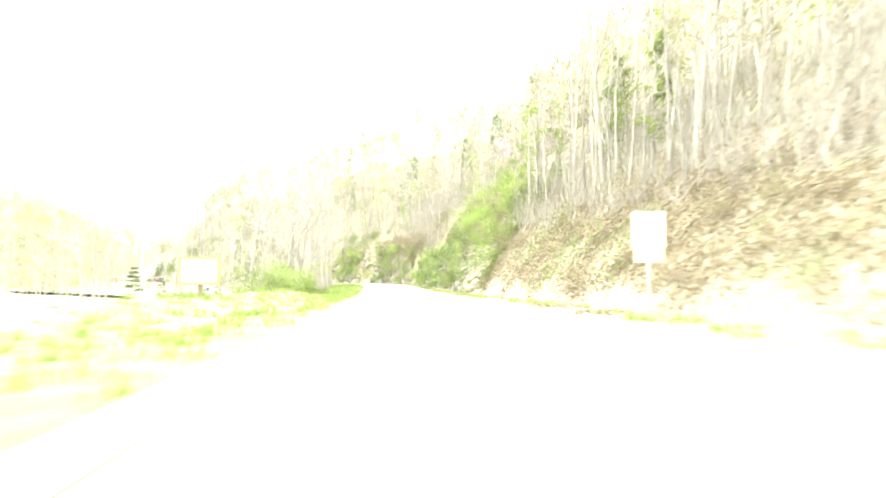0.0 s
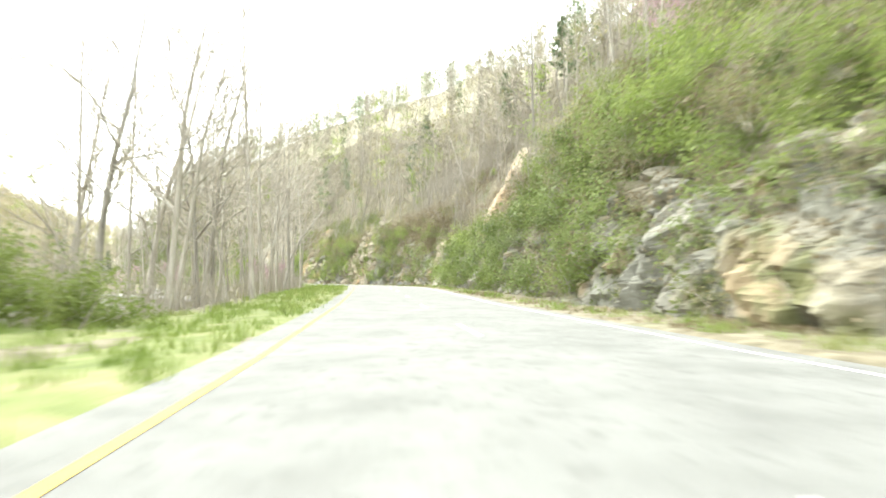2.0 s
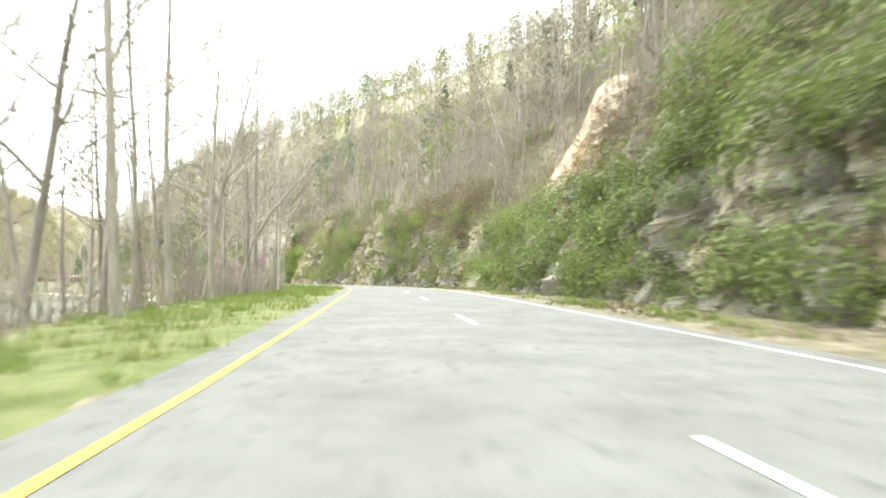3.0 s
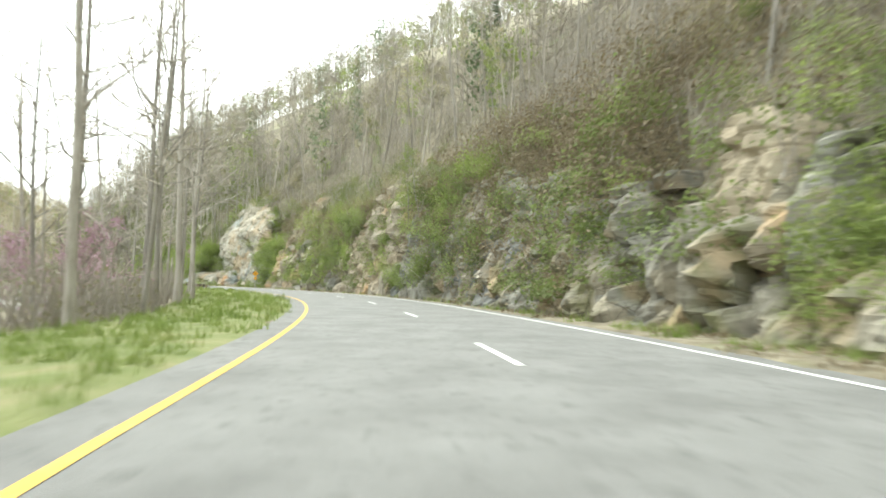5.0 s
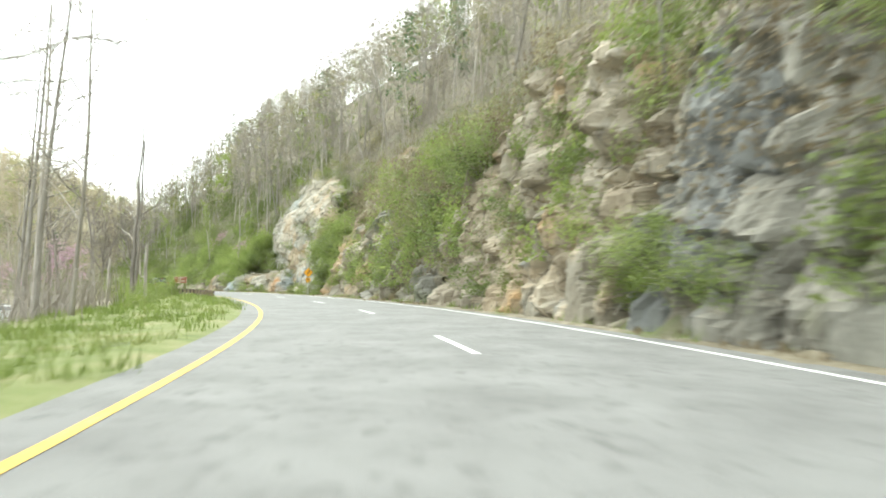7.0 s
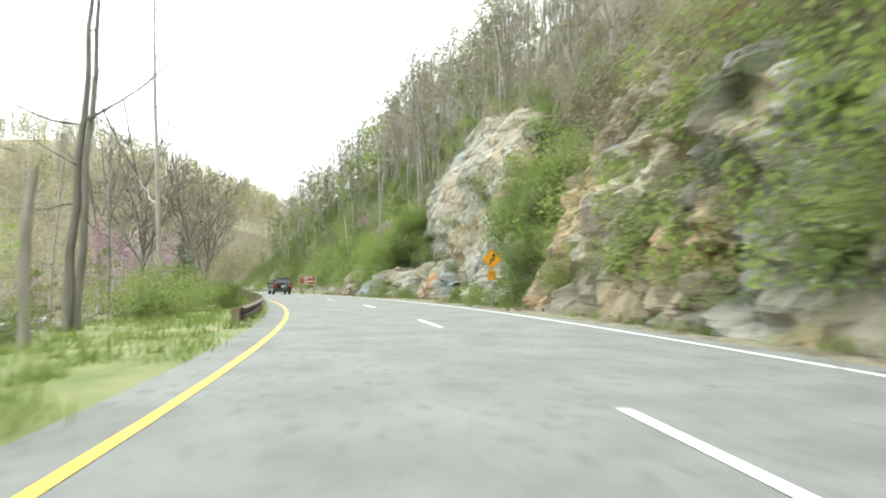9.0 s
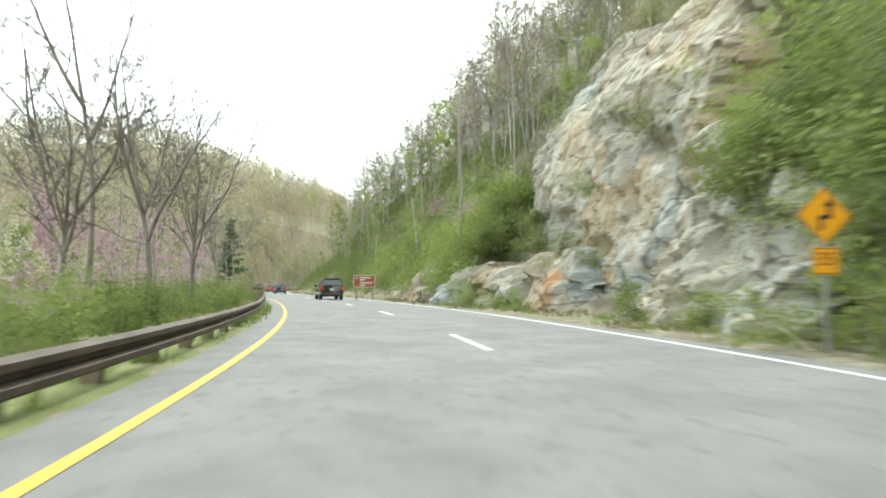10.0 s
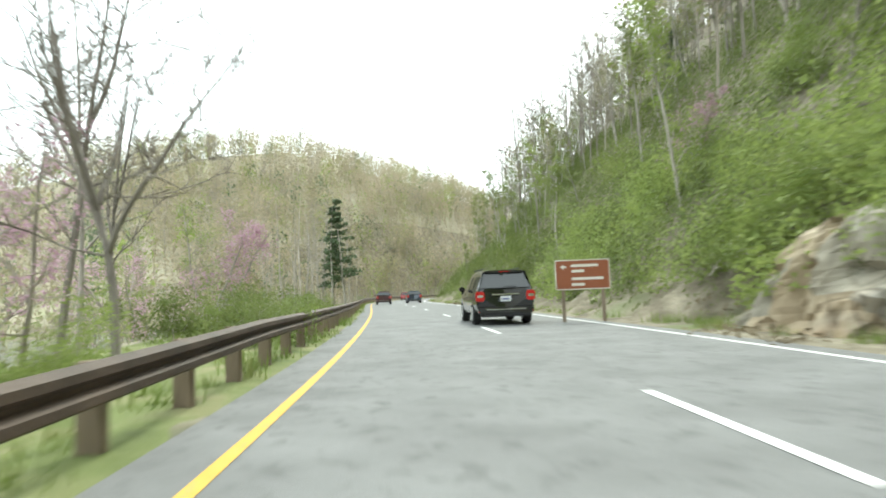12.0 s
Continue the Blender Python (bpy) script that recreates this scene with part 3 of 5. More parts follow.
# grass verge beside the yellow line
ls = np.r_[np.arange(-2.24, -8.5, -0.4)]
ss = np.arange(-60, 420, 1.0)
pv = np.array([at(s, l)[:2] for s in ss for l in ls])
pz = terrain(pv[:, 0], pv[:, 1]) + 0.03
verge = mesh_object("grass_verge", np.c_[pv, pz], grid_faces(len(ss), len(ls)), VERGE, shade=True)
tagged(verge, "strip of patchy spring grass beside the road", "grass", kind="structure")
ls2 = np.r_[5.95, 6.09, np.arange(6.3, 8.2, 0.35)]
pv = np.array([at(s, l)[:2] for s in ss for l in ls2])
pz = np.maximum(terrain(pv[:, 0], pv[:, 1]), np.array([at(s, 7)[2] for s in ss for l in ls2])) + np.tile(np.r_[-0.06, 0.0, np.full(len(ls2) - 2, 0.03)], len(ss))
ditch = mesh_object("gravel_shoulder", np.c_[pv, pz], [f[::-1] for f in grid_faces(len(ss), len(ls2))], LITTER, shade=True)
tagged(ditch, "narrow shoulder of gravel and fallen leaves", "shoulder", kind="structure")


# ---------------------------------------------------------------- rock faces
def blocks(u, v, size, seed, shear=0.12, steep=5.0):
    """Fitted tilted blocks with grooves between them: relief in about -1..0.7, and each block's number."""
    u, v = (u + shear * v) / size[0], (v - 0.15 * u) / size[1]
    iu, iv = np.floor(u).astype(int), np.floor(v).astype(int)
    best, mark = np.full(u.shape, -9.0), np.zeros(u.shape, int)
    for a in (-1, 0, 1):
        for b in (-1, 0, 1):
            ku, kv = iu + a, iv + b
            h = (ku * 73856093 ^ kv * 19349663 ^ seed * 83492791) & 0xFFFFFF
            r = [((h * m) % 99991) / 99991.0 for m in (7919, 104729, 62213, 55667, 81013, 33391)]
            du, dv = u - (ku + 0.15 + 0.7 * r[0]), v - (kv + 0.15 + 0.7 * r[1])
            turn = (r[5] - 0.5) * 0.7
            ru, rv = np.abs(du * np.cos(turn) - dv * np.sin(turn)), np.abs(du * np.sin(turn) + dv * np.cos(turn))
            z = 0.9 * (r[2] - 0.5) + 1.8 * (r[3] - 0.5) * du + 1.5 * (r[4] - 0.5) * dv - steep * np.maximum(np.maximum(ru, rv) - 0.5, 0)
            mark = np.where(z > best, h, mark)
            best = np.maximum(best, z)
    return best, mark


def rock_face(s0, s1, top, lean, mat, label, seed, rough=1.0, low=0.0, foot=None, step=0.15, out=0.35, name="rock_face", big=1.0, smooth_face=0.0):
    """A fractured face on the bank from s0 to s1; top: heights along it; lean: metres it falls back for each metre of height, or a profile of (height, metres back)."""
    ss = np.arange(s0, s1 + 0.01, step)
    hi = np.interp(np.linspace(0, 1, len(ss)), np.linspace(0, 1, len(top)), top) + 0.6 * wave(ss / 1.7, ss * 0, seed) + 0.35 * wave(ss / 0.5, ss * 0, seed + 1)
    nv = int(max(top) / step) + 2
    V = np.linspace(0, 1, nv)
    U = ss[:, None] + 0 * V[None]
    lo = low - 0.35 + 0.5 * wave(ss / 2, ss * 0, seed + 2) * (low > 0)
    H = lo[:, None] + (hi - lo)[:, None] * V[None]
    base = np.interp(ss, [r[0] for r in BANK], [r[1] for r in BANK])[:, None] if foot is None else np.interp(np.linspace(0, 1, len(ss)), np.linspace(0, 1, len(foot)), foot)[:, None]
    wu, wh = U + 0.12 * wave(U / 0.9, H / 0.9, seed + 20), H + 0.12 * wave(U / 0.9, H / 0.9, seed + 21)
    b1, block = blocks(wu, wh, (2.2 * big, 2.9 * big), seed)
    b2, _ = blocks(wu, wh, (0.95 * big, 1.25 * big), seed + 5, -0.15)
    b3, _ = blocks(wu, wh, (0.48, 0.6), seed + 9, 0.2, 3.5)
    fine = 1.0 - smooth_face
    off = 1.0 * b1 + (0.45 + 0.35 * fine) * b2 + (0.18 + 0.12 * fine) * b3 + 0.025 * wave(U / 0.3, H / 0.3, seed + 3)
    rim = np.minimum(np.minimum((ss - s0), (s1 - ss))[:, None] / 1.6, (1 - V[None]) * (hi - lo)[:, None] / 0.9)
    sink = 1.6 * (1 - np.clip(rim + 0.45 * b2 + 0.3 * b3, 0, 1)) ** 2
    back = np.interp(H, *zip(*lean)) if isinstance(lean, list) else lean * (H - low)
    L = base + back + (-off * rough) + sink - out
    L = np.maximum(L, 6.35)
    pts = [at(u, l, h) for u, l, h in zip(U.ravel(), L.ravel(), H.ravel())]
    thing = new(name)
    origin = at((s0 + s1) / 2, float(base.mean()), low)
    thing.location = origin
    nu, nw = len(ss) - 1, nv - 1
    code = block[:-1, :-1].copy()
    for final in (False, False, True):
        mark, sizes = np.full((nu, nw), -1), []
        for a in range(nu):
            for c in range(nw):
                if mark[a, c] >= 0:
                    continue
                todo, mark[a, c], count = [(a, c)], len(sizes), 0
                while todo:
                    x, y = todo.pop()
                    count += 1
                    for p, q in ((x + 1, y), (x - 1, y), (x, y + 1), (x, y - 1)):
                        if 0 <= p < nu and 0 <= q < nw and mark[p, q] < 0 and code[p, q] == code[a, c]:
                            mark[p, q] = mark[a, c]
                            todo.append((p, q))
                sizes.append(count)
        if not final:
            for a in range(nu):
                for c in range(nw):
                    if sizes[mark[a, c]] < 40:
                        code[a, c] = code[a - 1, c] if a else code[a, c - 1] if c else code[a + 1, c]
    groups = {}
    for f, m in zip(grid_faces(len(ss), nv), mark.ravel()):
        groups.setdefault(int(m), []).append(f[::-1])
    for faces in groups.values():
        ids = sorted({i for f in faces for i in f})
        index = {v: n for n, v in enumerate(ids)}
        mesh_object("rock_block", [pts[i] - origin for i in ids], [[index[i] for i in f] for f in faces], mat, thing)
    return tagged(thing, label, "rock", "rock faces beside the road")


rock_face(60, 84, [2.5, 5.5, 4.2, 6, 4.5, 6], 0.36, ROCK, "broken grey rock low on the leafy bank", 11, 0.9)
rock_face(83, 112, [5.5, 8.5, 7, 9, 6.5, 5.5], 0.36, ROCK, "grey rock face half hidden under creeper", 12, 0.8)
rock_face(111.5, 130, [12.4, 15.0, 15.2, 13.6, 12.6, 12.0], 0.5, PALE_TAN, "pale tan slab of bare rock high on the slope", 13, 0.4, low=6.6, foot=[11.7, 12.5, 14.1, 15.2], big=1.6, smooth_face=0.5)
rock_face(111, 129.5, [3.5, 5.5, 4.5, 5], 0.6, ROCK, "mossy broken rock at the foot of the slope", 14)
rock_face(128.4, 134.8, [2.4, 3.2, 3.0, 2.6], 0.3, ROCK, "dark broken rock at the foot of the bank", 25, 0.7)
rock_face(127.4, 132.6, [3.4, 5.2, 6.0, 4.4], 0.36, OCHRE, "tan and grey fractured rock face", 15, 0.6, low=2.0, out=0.0, foot=[9.1, 8.7, 8.6])
rock_face(133.2, 166, [5, 4.8, 6.4, 7.6, 8.2, 6.6, 6.4, 7.5], 0.3, ROCK, "dark grey rock face with creeper and ledges", 16, 0.72)
rock_face(142.5, 151.5, [2.6, 4.0, 4.4, 3.6, 2.0], 0.29, SLATE, "blue-grey rock slab at the roadside", 24, 0.8, out=0.45, big=1.4, smooth_face=0.3)
rock_face(160.4, 165.4, [3.6, 5.2, 5.9, 4.8], 0.29, SLATE, "blue-grey rock outcrop beside a leafing tree", 26, 0.7, out=0.5, smooth_face=0.2)
rock_face(164.5, 183, [6, 9.6, 10.8, 8.2, 5.5], 0.26, OCHRE, "weathered layered rock face with rough ledges", 17, 0.85)
rock_face(182, 197, [4, 4.5, 3, 5, 6.5], 0.3, ROCK, "grey rock outcrop among bushes", 18, 0.75)
rock_face(194.5, 207.4, [6, 8.5, 11, 13.2, 13, 9], [(0, 0), (3, 1.1), (6, 2.8), (14, 7.6)], OCHRE, "tall tan and orange rock buttress", 19, 0.9, out=0.5, foot=[7.2, 7.3, 7.4, 7.8, 8.6], big=1.1, smooth_face=0.0)
rock_face(209.5, 218, [3, 4.5, 5.5, 7], 0.5, PALE, "pale rock ledge behind the warning sign", 20, 0.8, foot=[7.9, 8.2, 8.8], big=1.3, smooth_face=0.3)
rock_face(215.5, 231.8, [10.6, 11.6, 12.8, 14.0, 14.6, 14.0], [(0, 0), (8.5, 1.3), (11, 2.8), (13, 4.6), (15, 6.3)], PALE, "large pale grey and tan quarried rock face", 21, 0.6, out=0.2, foot=[10.2, 10.3, 10.5, 10.8], big=1.6, smooth_face=0.35)
rock_face(222.0, 236.5, [3.8, 3.6, 2.8, 2.4, 2.2, 2.6, 1.3], 0.5, PALE, "low pale boulders at the foot of the bank", 22, 0.8, out=0.3, foot=[9.6, 9.0, 8.2, 7.6, 7.5, 7.5])
rock_face(238.8, 244.5, [1.4, 2.9, 2.3, 1.1], 0.5, PALE, "small grey outcrop between green bushes", 23, 0.6, out=0.5)


# ---------------------------------------------------------------- woods
def zone(kind, n, s0, s1, l0, l1, lo=0.75, hi=1.15, power=1.0, skip=None, **more):
    for _ in range(n):
        s, l = rng.uniform(s0, s1), l0 + (l1 - l0) * rng.random() ** power
        if s > 140 and -20.8 < l < -13.8:
            continue
        if skip and skip(s, l):
            continue
        plant(kind, s, l, rng.uniform(lo, hi), **more)


def bare_rock(s, l):
    return (130 < s < 160 and l < 19 and rng.random() < 0.75) or (110 < s < 123 and 11 < l < 19) or (197 < s < 211 and l < 13) or (217 < s < 232 and l < 15.8) or (104 < s < 131 and 10.5 < l < 19) or (165 < s < 182 and l < 10.5)


# slope on the right: budding woods over leaf litter
zone("wood", 105, 15, 240, 15, 48, 0.75, 1.2, 1.2, bare_rock)
zone("thin", 105, 15, 240, 11.5, 40, 0.7, 1.2, 1.2, bare_rock)
zone("tall", 60, 20, 235, 17, 48, 0.7, 1.0, 1.1, bare_rock)
zone("tall", 24, 246, 330, 16, 36, 0.65, 0.95)
zone("pine", 5, 80, 235, 22, 46, 0.7, 1.1)
for s, l in ((61.7, 15.3), (66, 16.5), (58, 18), (52, 16), (47, 17.5), (43, 15.5), (70, 18), (38, 18), (34, 16)):
    plant("tall", s, l, rng.uniform(0.8, 1.0))
for s, l, k in ((38, 16.5, 1.2), (42, 18.5, 1.25), (46, 17, 1.1), (50, 20, 1.1)):
    plant("green", s, l, k)
zone("thin", 34, 14, 62, 13.5, 24, 0.7, 1.15)
zone("green", 14, 56, 96, 14, 25, 0.6, 1.0, 1.0, bare_rock)
zone("green", 6, 152, 215, 11, 22, 0.6, 0.9, 1.0, bare_rock)
zone("redbud", 4, 84, 100, 20, 27, 0.8, 1.1)
# beyond the pale face: bright leafing slope
zone("green", 100, 231, 330, 11, 34, 0.55, 0.95)
zone("bush", 22, 232, 300, 8.6, 16, 0.8, 1.5, skip=lambda s, l: s < 246 and l < 9.6)
zone("wood", 50, 236, 340, 14, 45, 0.7, 1.1)
zone("pine", 4, 235, 330, 22, 40, 0.5, 0.65)
zone("bush", 12, 247, 300, 7.7, 9.6, 0.5, 1.0)
zone("redbud", 2, 240, 260, 11, 16, 0.6, 0.7)
# bushes and creeper on the faces
zone("bush", 8, 62, 84, 13.5, 17.5, 0.8, 1.4)
zone("bush", 7, 84, 98, 13, 17, 0.7, 1.2)
zone("bush", 6, 155, 199, 10, 15, 0.5, 1.0, skip=bare_rock)
zone("scrub", 66, 60, 240, 8.5, 18, 0.6, 1.3, skip=bare_rock)
zone("scrub", 18, 10, 62, 9.5, 17, 0.4, 0.9)
zone("thin", 18, 8, 62, 13, 20, 0.5, 0.9)
zone("bush", 5, 206, 218, 12.5, 16, 0.6, 1.1)
zone("bush", 9, 197, 232, 7.1, 8.2, 0.4, 0.75)
zone("scrub", 30, 126, 162, 10.8, 18, 0.6, 1.2)
zone("bush", 5, 126, 142, 11, 18, 0.5, 0.9)
zone("ivy", 4, 128, 160, 10.2, 14, 0.7, 1.1)
zone("thin", 26, 124, 162, 11.5, 21, 0.6, 1.0)
zone("bush", 14, 113, 127.5, 9.6, 13, 0.6, 1.1)
zone("scrub", 20, 112, 128, 10, 13.5, 0.6, 1.1)
zone("scrub", 22, 112, 131, 19, 26, 0.7, 1.2)
zone("ivy", 8, 114, 128, 9.6, 12.5, 0.8, 1.3)
zone("bush", 6, 216, 232, 14, 18, 0.5, 1.0)
zone("scrub", 40, 215, 240, 14, 24, 0.7, 1.2)

def face_point(s, h):
    """A place on the bank's face, h metres up."""
    foot, tl, th = [float(np.interp(s, [r[0] for r in BANK], [r[k] for r in BANK])) for k in (1, 2, 3)]
    lean = (tl - foot) / th
    return at(s, foot + lean * h - 0.15, h)


def on_face(kind, n, s0, s1, h0, h1, lo, hi):
    for _ in range(n):
        plant(kind, 0, 0, rng.uniform(lo, hi), place=face_point(rng.uniform(s0, s1), rng.uniform(h0, h1)))


on_face("bush", 15, 62, 84, 3.5, 11, 0.7, 1.3)
on_face("scrub", 22, 60, 98, 1.5, 11, 0.7, 1.3)
on_face("bush", 6, 82, 97, 1, 11, 0.6, 1.1)
on_face("bush", 7, 97, 125, 0, 4, 0.6, 1.1)
on_face("ivy", 20, 78, 98, 0.5, 11, 0.8, 1.4)
on_face("ivy", 22, 97, 126, 0.5, 4.8, 0.8, 1.4)
on_face("ivy", 8, 137, 155, 0.5, 6, 0.5, 1.0)
on_face("ivy", 6, 147, 159, 0.8, 6, 0.6, 1.0)
on_face("bush", 7, 148, 160, 1, 8, 0.6, 1.0)
on_face("bush", 6, 154, 161, 5, 9, 0.6, 1.0)
on_face("bush", 8, 183, 200, 0, 2, 0.5, 0.8)
on_face("ivy", 5, 152, 160, 0.5, 7, 0.6, 1.1)
on_face("ivy", 14, 166, 193, 0.5, 8, 0.6, 1.2)
on_face("bush", 4, 137, 155, 0, 8, 0.5, 0.9)
on_face("bush", 8, 155, 197, 0, 8, 0.5, 1.0)
on_face("bush", 7, 184, 193, 0.5, 9, 0.7, 1.1)
on_face("scrub", 14, 186, 200, 2, 10, 0.7, 1.2)
zone("scrub", 20, 184, 212, 10.5, 18, 0.6, 1.1)
zone("bush", 6, 184, 205, 11, 17, 0.6, 1.1)
on_face("bush", 12, 118.5, 126.5, 0, 7, 0.7, 1.2)
on_face("ivy", 10, 118, 127, 1, 6, 0.8, 1.3)
on_face("scrub", 8, 165, 182, 8, 11, 0.6, 0.9)
on_face("ivy", 18, 84, 112, 0, 5.5, 0.8, 1.5)
on_face("scrub", 6, 130, 155, 1, 7, 0.5, 0.9)
on_face("scrub", 20, 155, 200, 1, 9, 0.5, 1.0)
for _ in range(32):
    s = rng.uniform(207.5, 214.5)
    plant("bush", 0, 0, rng.uniform(0.65, 1.15), place=face_point(s, 0.3 * max(0, s - 208) + rng.uniform(0.1, 1) * (8.0 - 0.55 * (s - 205))))
on_face("bush", 12, 236, 248, 0.4, 3.5, 0.5, 1.0)
on_face("bush", 14, 233, 239, 2.5, 5.5, 0.6, 1.0)
on_face("bush", 8, 227, 232, 1.5, 5, 0.4, 0.8)
on_face("bush", 10, 197, 206, 0, 6, 0.3, 0.6)
on_face("bush", 7, 192, 198, 0.5, 6, 0.4, 0.8)
on_face("ivy", 5, 192, 199, 1, 6, 0.5, 0.9)
zone("bush", 6, 195, 208, 11.5, 15, 0.5, 0.9)
on_face("scrub", 8, 198, 208, 4, 13, 0.5, 0.9)
on_face("scrub", 14, 164, 183, 0, 10, 0.4, 0.8)
on_face("bush", 10, 160, 176, 0, 2.0, 0.5, 0.8)
on_face("bush", 14, 217, 231, 0, 8, 0.4, 0.9)
on_face("bush", 10, 215, 222, 7, 13, 0.6, 1.1)
on_face("scrub", 16, 214, 229, 8, 14, 0.5, 1.0)

# left: the row of tall trees by the verge
for s, l in ((94.7, -8), (98.7, -9), (101.5, -8.5), (106.3, -8), (115.9, -8), (118.3, -10), (109, -11), (112, -13), (135.2, -8), (140.8, -11), (143.1, -8),
             (146, -10), (147, -12), (149.5, -8.6), (154.3, -10), (155.5, -8.4), (158, -9.5), (161.9, -8), (164.3, -8), (166.7, -9), (168, -8), (169.5, -8.8), (172, -11), (125, -9), (129, -10.5), (121, -13)):
    plant("tall", s, l, rng.uniform(0.85, 1.1))
for s, l in ((177.2, -8), (179, -9.5), (183, -10.5), (188, -12), (197, -14)):
    plant("tall", s, l, rng.uniform(0.7, 0.95))
plant("tall", 211.6, -6.4, 0.75)
for s, l in ((205, -12), (218, -9.5), (227, -9), (234, -12), (249, -10), (258, -12)):
    plant("stark", s, l, rng.uniform(0.8, 1.0))
plant("tall", 91.4, -9, 1.0, turn=turn_at(91) - 90, lean=13)
for s, l, k in ((221.2, -5.8, 0.85), (227.1, -5.3, 0.82), (240.6, -4.95, 0.78), (222.5, -8.6, 0.9)):
    plant("broad", s, l, k)
for s, l in ((141.5, -13.4), (146, -12.4), (236, -8.5), (245, -9.5), (229, -11), (262, -13), (150, -13), (255, -21.5), (262, -9.5)):
    plant("redbud", s, l, rng.uniform(0.85, 1.15))
for s, l in ((77, -11), (84, -10), (88, -13), (97, -12), (104, -12.5), (111, -9.5), (72, -15), (131, -12), (150, -14), (80, -9), (86, -16), (92, -11), (100, -15), (75, -19)):
    plant("oak", s, l, rng.uniform(0.8, 1.05))
def leaning_tree(seed, a, b, c, d, radius):
    """A bare tree that leans out over the verge along a curve through four places."""
    r, t = random.Random(seed), new("leaning_tree")
    pts = []
    for k in range(13):
        u = k / 12
        pts.append(a * (1 - u) ** 3 + b * 3 * u * (1 - u) ** 2 + c * 3 * u * u * (1 - u) + d * u ** 3 - a + Vector((r.gauss(0, 0.06), r.gauss(0, 0.06), r.gauss(0, 0.06))))
    rad = [radius * (1 - 0.9 * k / 12) ** 0.8 for k in range(13)]
    wood, crown = Builder(), Builder()
    wood.tube(pts, rad, 7)
    wood.done("trunk", BARK, t, shade=True)
    for k in range(4, 12):
        limb = wander(pts[k], (pts[k] - pts[k - 1]).normalized() + Vector((r.gauss(0, 0.5), r.gauss(0, 0.5), r.uniform(0.1, 0.8))), r.uniform(1.2, 3.0), 4, 0.2, r, 0.1)
        crown.tube(limb, [rad[k] * 0.5, rad[k] * 0.4, rad[k] * 0.3, rad[k] * 0.2, 0.004], 4)
        for _ in range(5):
            q = limb[r.randint(1, 4)]
            crown.tube(wander(q, Vector((r.gauss(0, 1), r.gauss(0, 1), r.gauss(0.5, 0.6))).normalized(), r.uniform(0.5, 1.2), 2, 0.2, r), [0.014, 0.01, 0.003], 3)
    crown.done("crown", TWIG, t)
    t.location = a
    return tagged(t, "bare grey tree leaning out over the verge", "tree")


leaning_tree(7, on_ground(115.4, -8.4) - Vector((0, 0, 0.3)), at(116.5, -8.6, 3.6), at(119, -6.5, 6.5), at(123.5, -2.6, 11.6), 0.16)
for s, l, k in ((224, 20, 0.75), (228, 19.5, 0.8), (231, 18.5, 0.7), (235, 18, 0.75), (240, 19, 0.7), (246, 18, 0.7), (253, 20, 0.7), (220, 21, 0.8)):
    plant("oak", s, l, k)
plant("thin", 238.6, 9.6, 1.15)
plant("thin", 239.5, 10.0, 1.25)
for s, l, k in ((289.8, -3.9, 0.95), (292.5, -5.2, 0.8)):
    plant("pine", s, l, k)
zone("thin", 22, 284, 336, -4.2, -13, 0.7, 1.1)
zone("tall", 10, 292, 340, -5, -15, 0.6, 0.8)


def open_bank(s, l):
    return 158 < s < 206 or (206 <= s < 224 and l < -14) or (118 < s <= 158 and l < -9.5 and rng.random() < 0.6) or (s < 80 and l > -18) or (s > 140 and -20.8 < l < -13.8)


zone("tall", 70, 45, 330, -13, -24, 0.7, 1.0, skip=open_bank)
zone("thin", 60, 60, 330, -10, -25, 0.6, 1.0, skip=open_bank)
zone("wood", 40, 60, 330, -12, -25, 0.6, 0.9, skip=open_bank)
zone("green", 16, 190, 330, -9, -24, 0.5, 0.8)
zone("scrub", 60, 70, 320, -8.5, -14, 0.5, 1.0, skip=open_bank)
zone("bush", 18, 190, 290, -5.6, -9, 0.45, 0.8)
zone("bush", 26, 206, 280, -4.9, -7.2, 0.6, 0.9)
zone("bush", 18, 208, 262, -3.7, -5.2, 0.45, 0.7)
for s, l, k in ((56, -9.5, 1.3), (59, -8.4, 1.4), (62, -9.3, 1.5), (65, -8.0, 1.35), (67.5, -7.2, 1.1), (61, -11.5, 1.5), (66, -10.5, 1.4), (70, -9, 1.0)):
    plant("bush", s, l, k)
zone("thin", 8, 20, 60, -13, -22, 0.6, 0.9)
plant("pine", 43, -16, 0.32)
plant("pine", 60, -20, 0.35)
for s, l, k in ((49, -22, 0.8), (57, -17, 0.7), (38, -24, 0.7)):
    plant("tall", s, l, k)


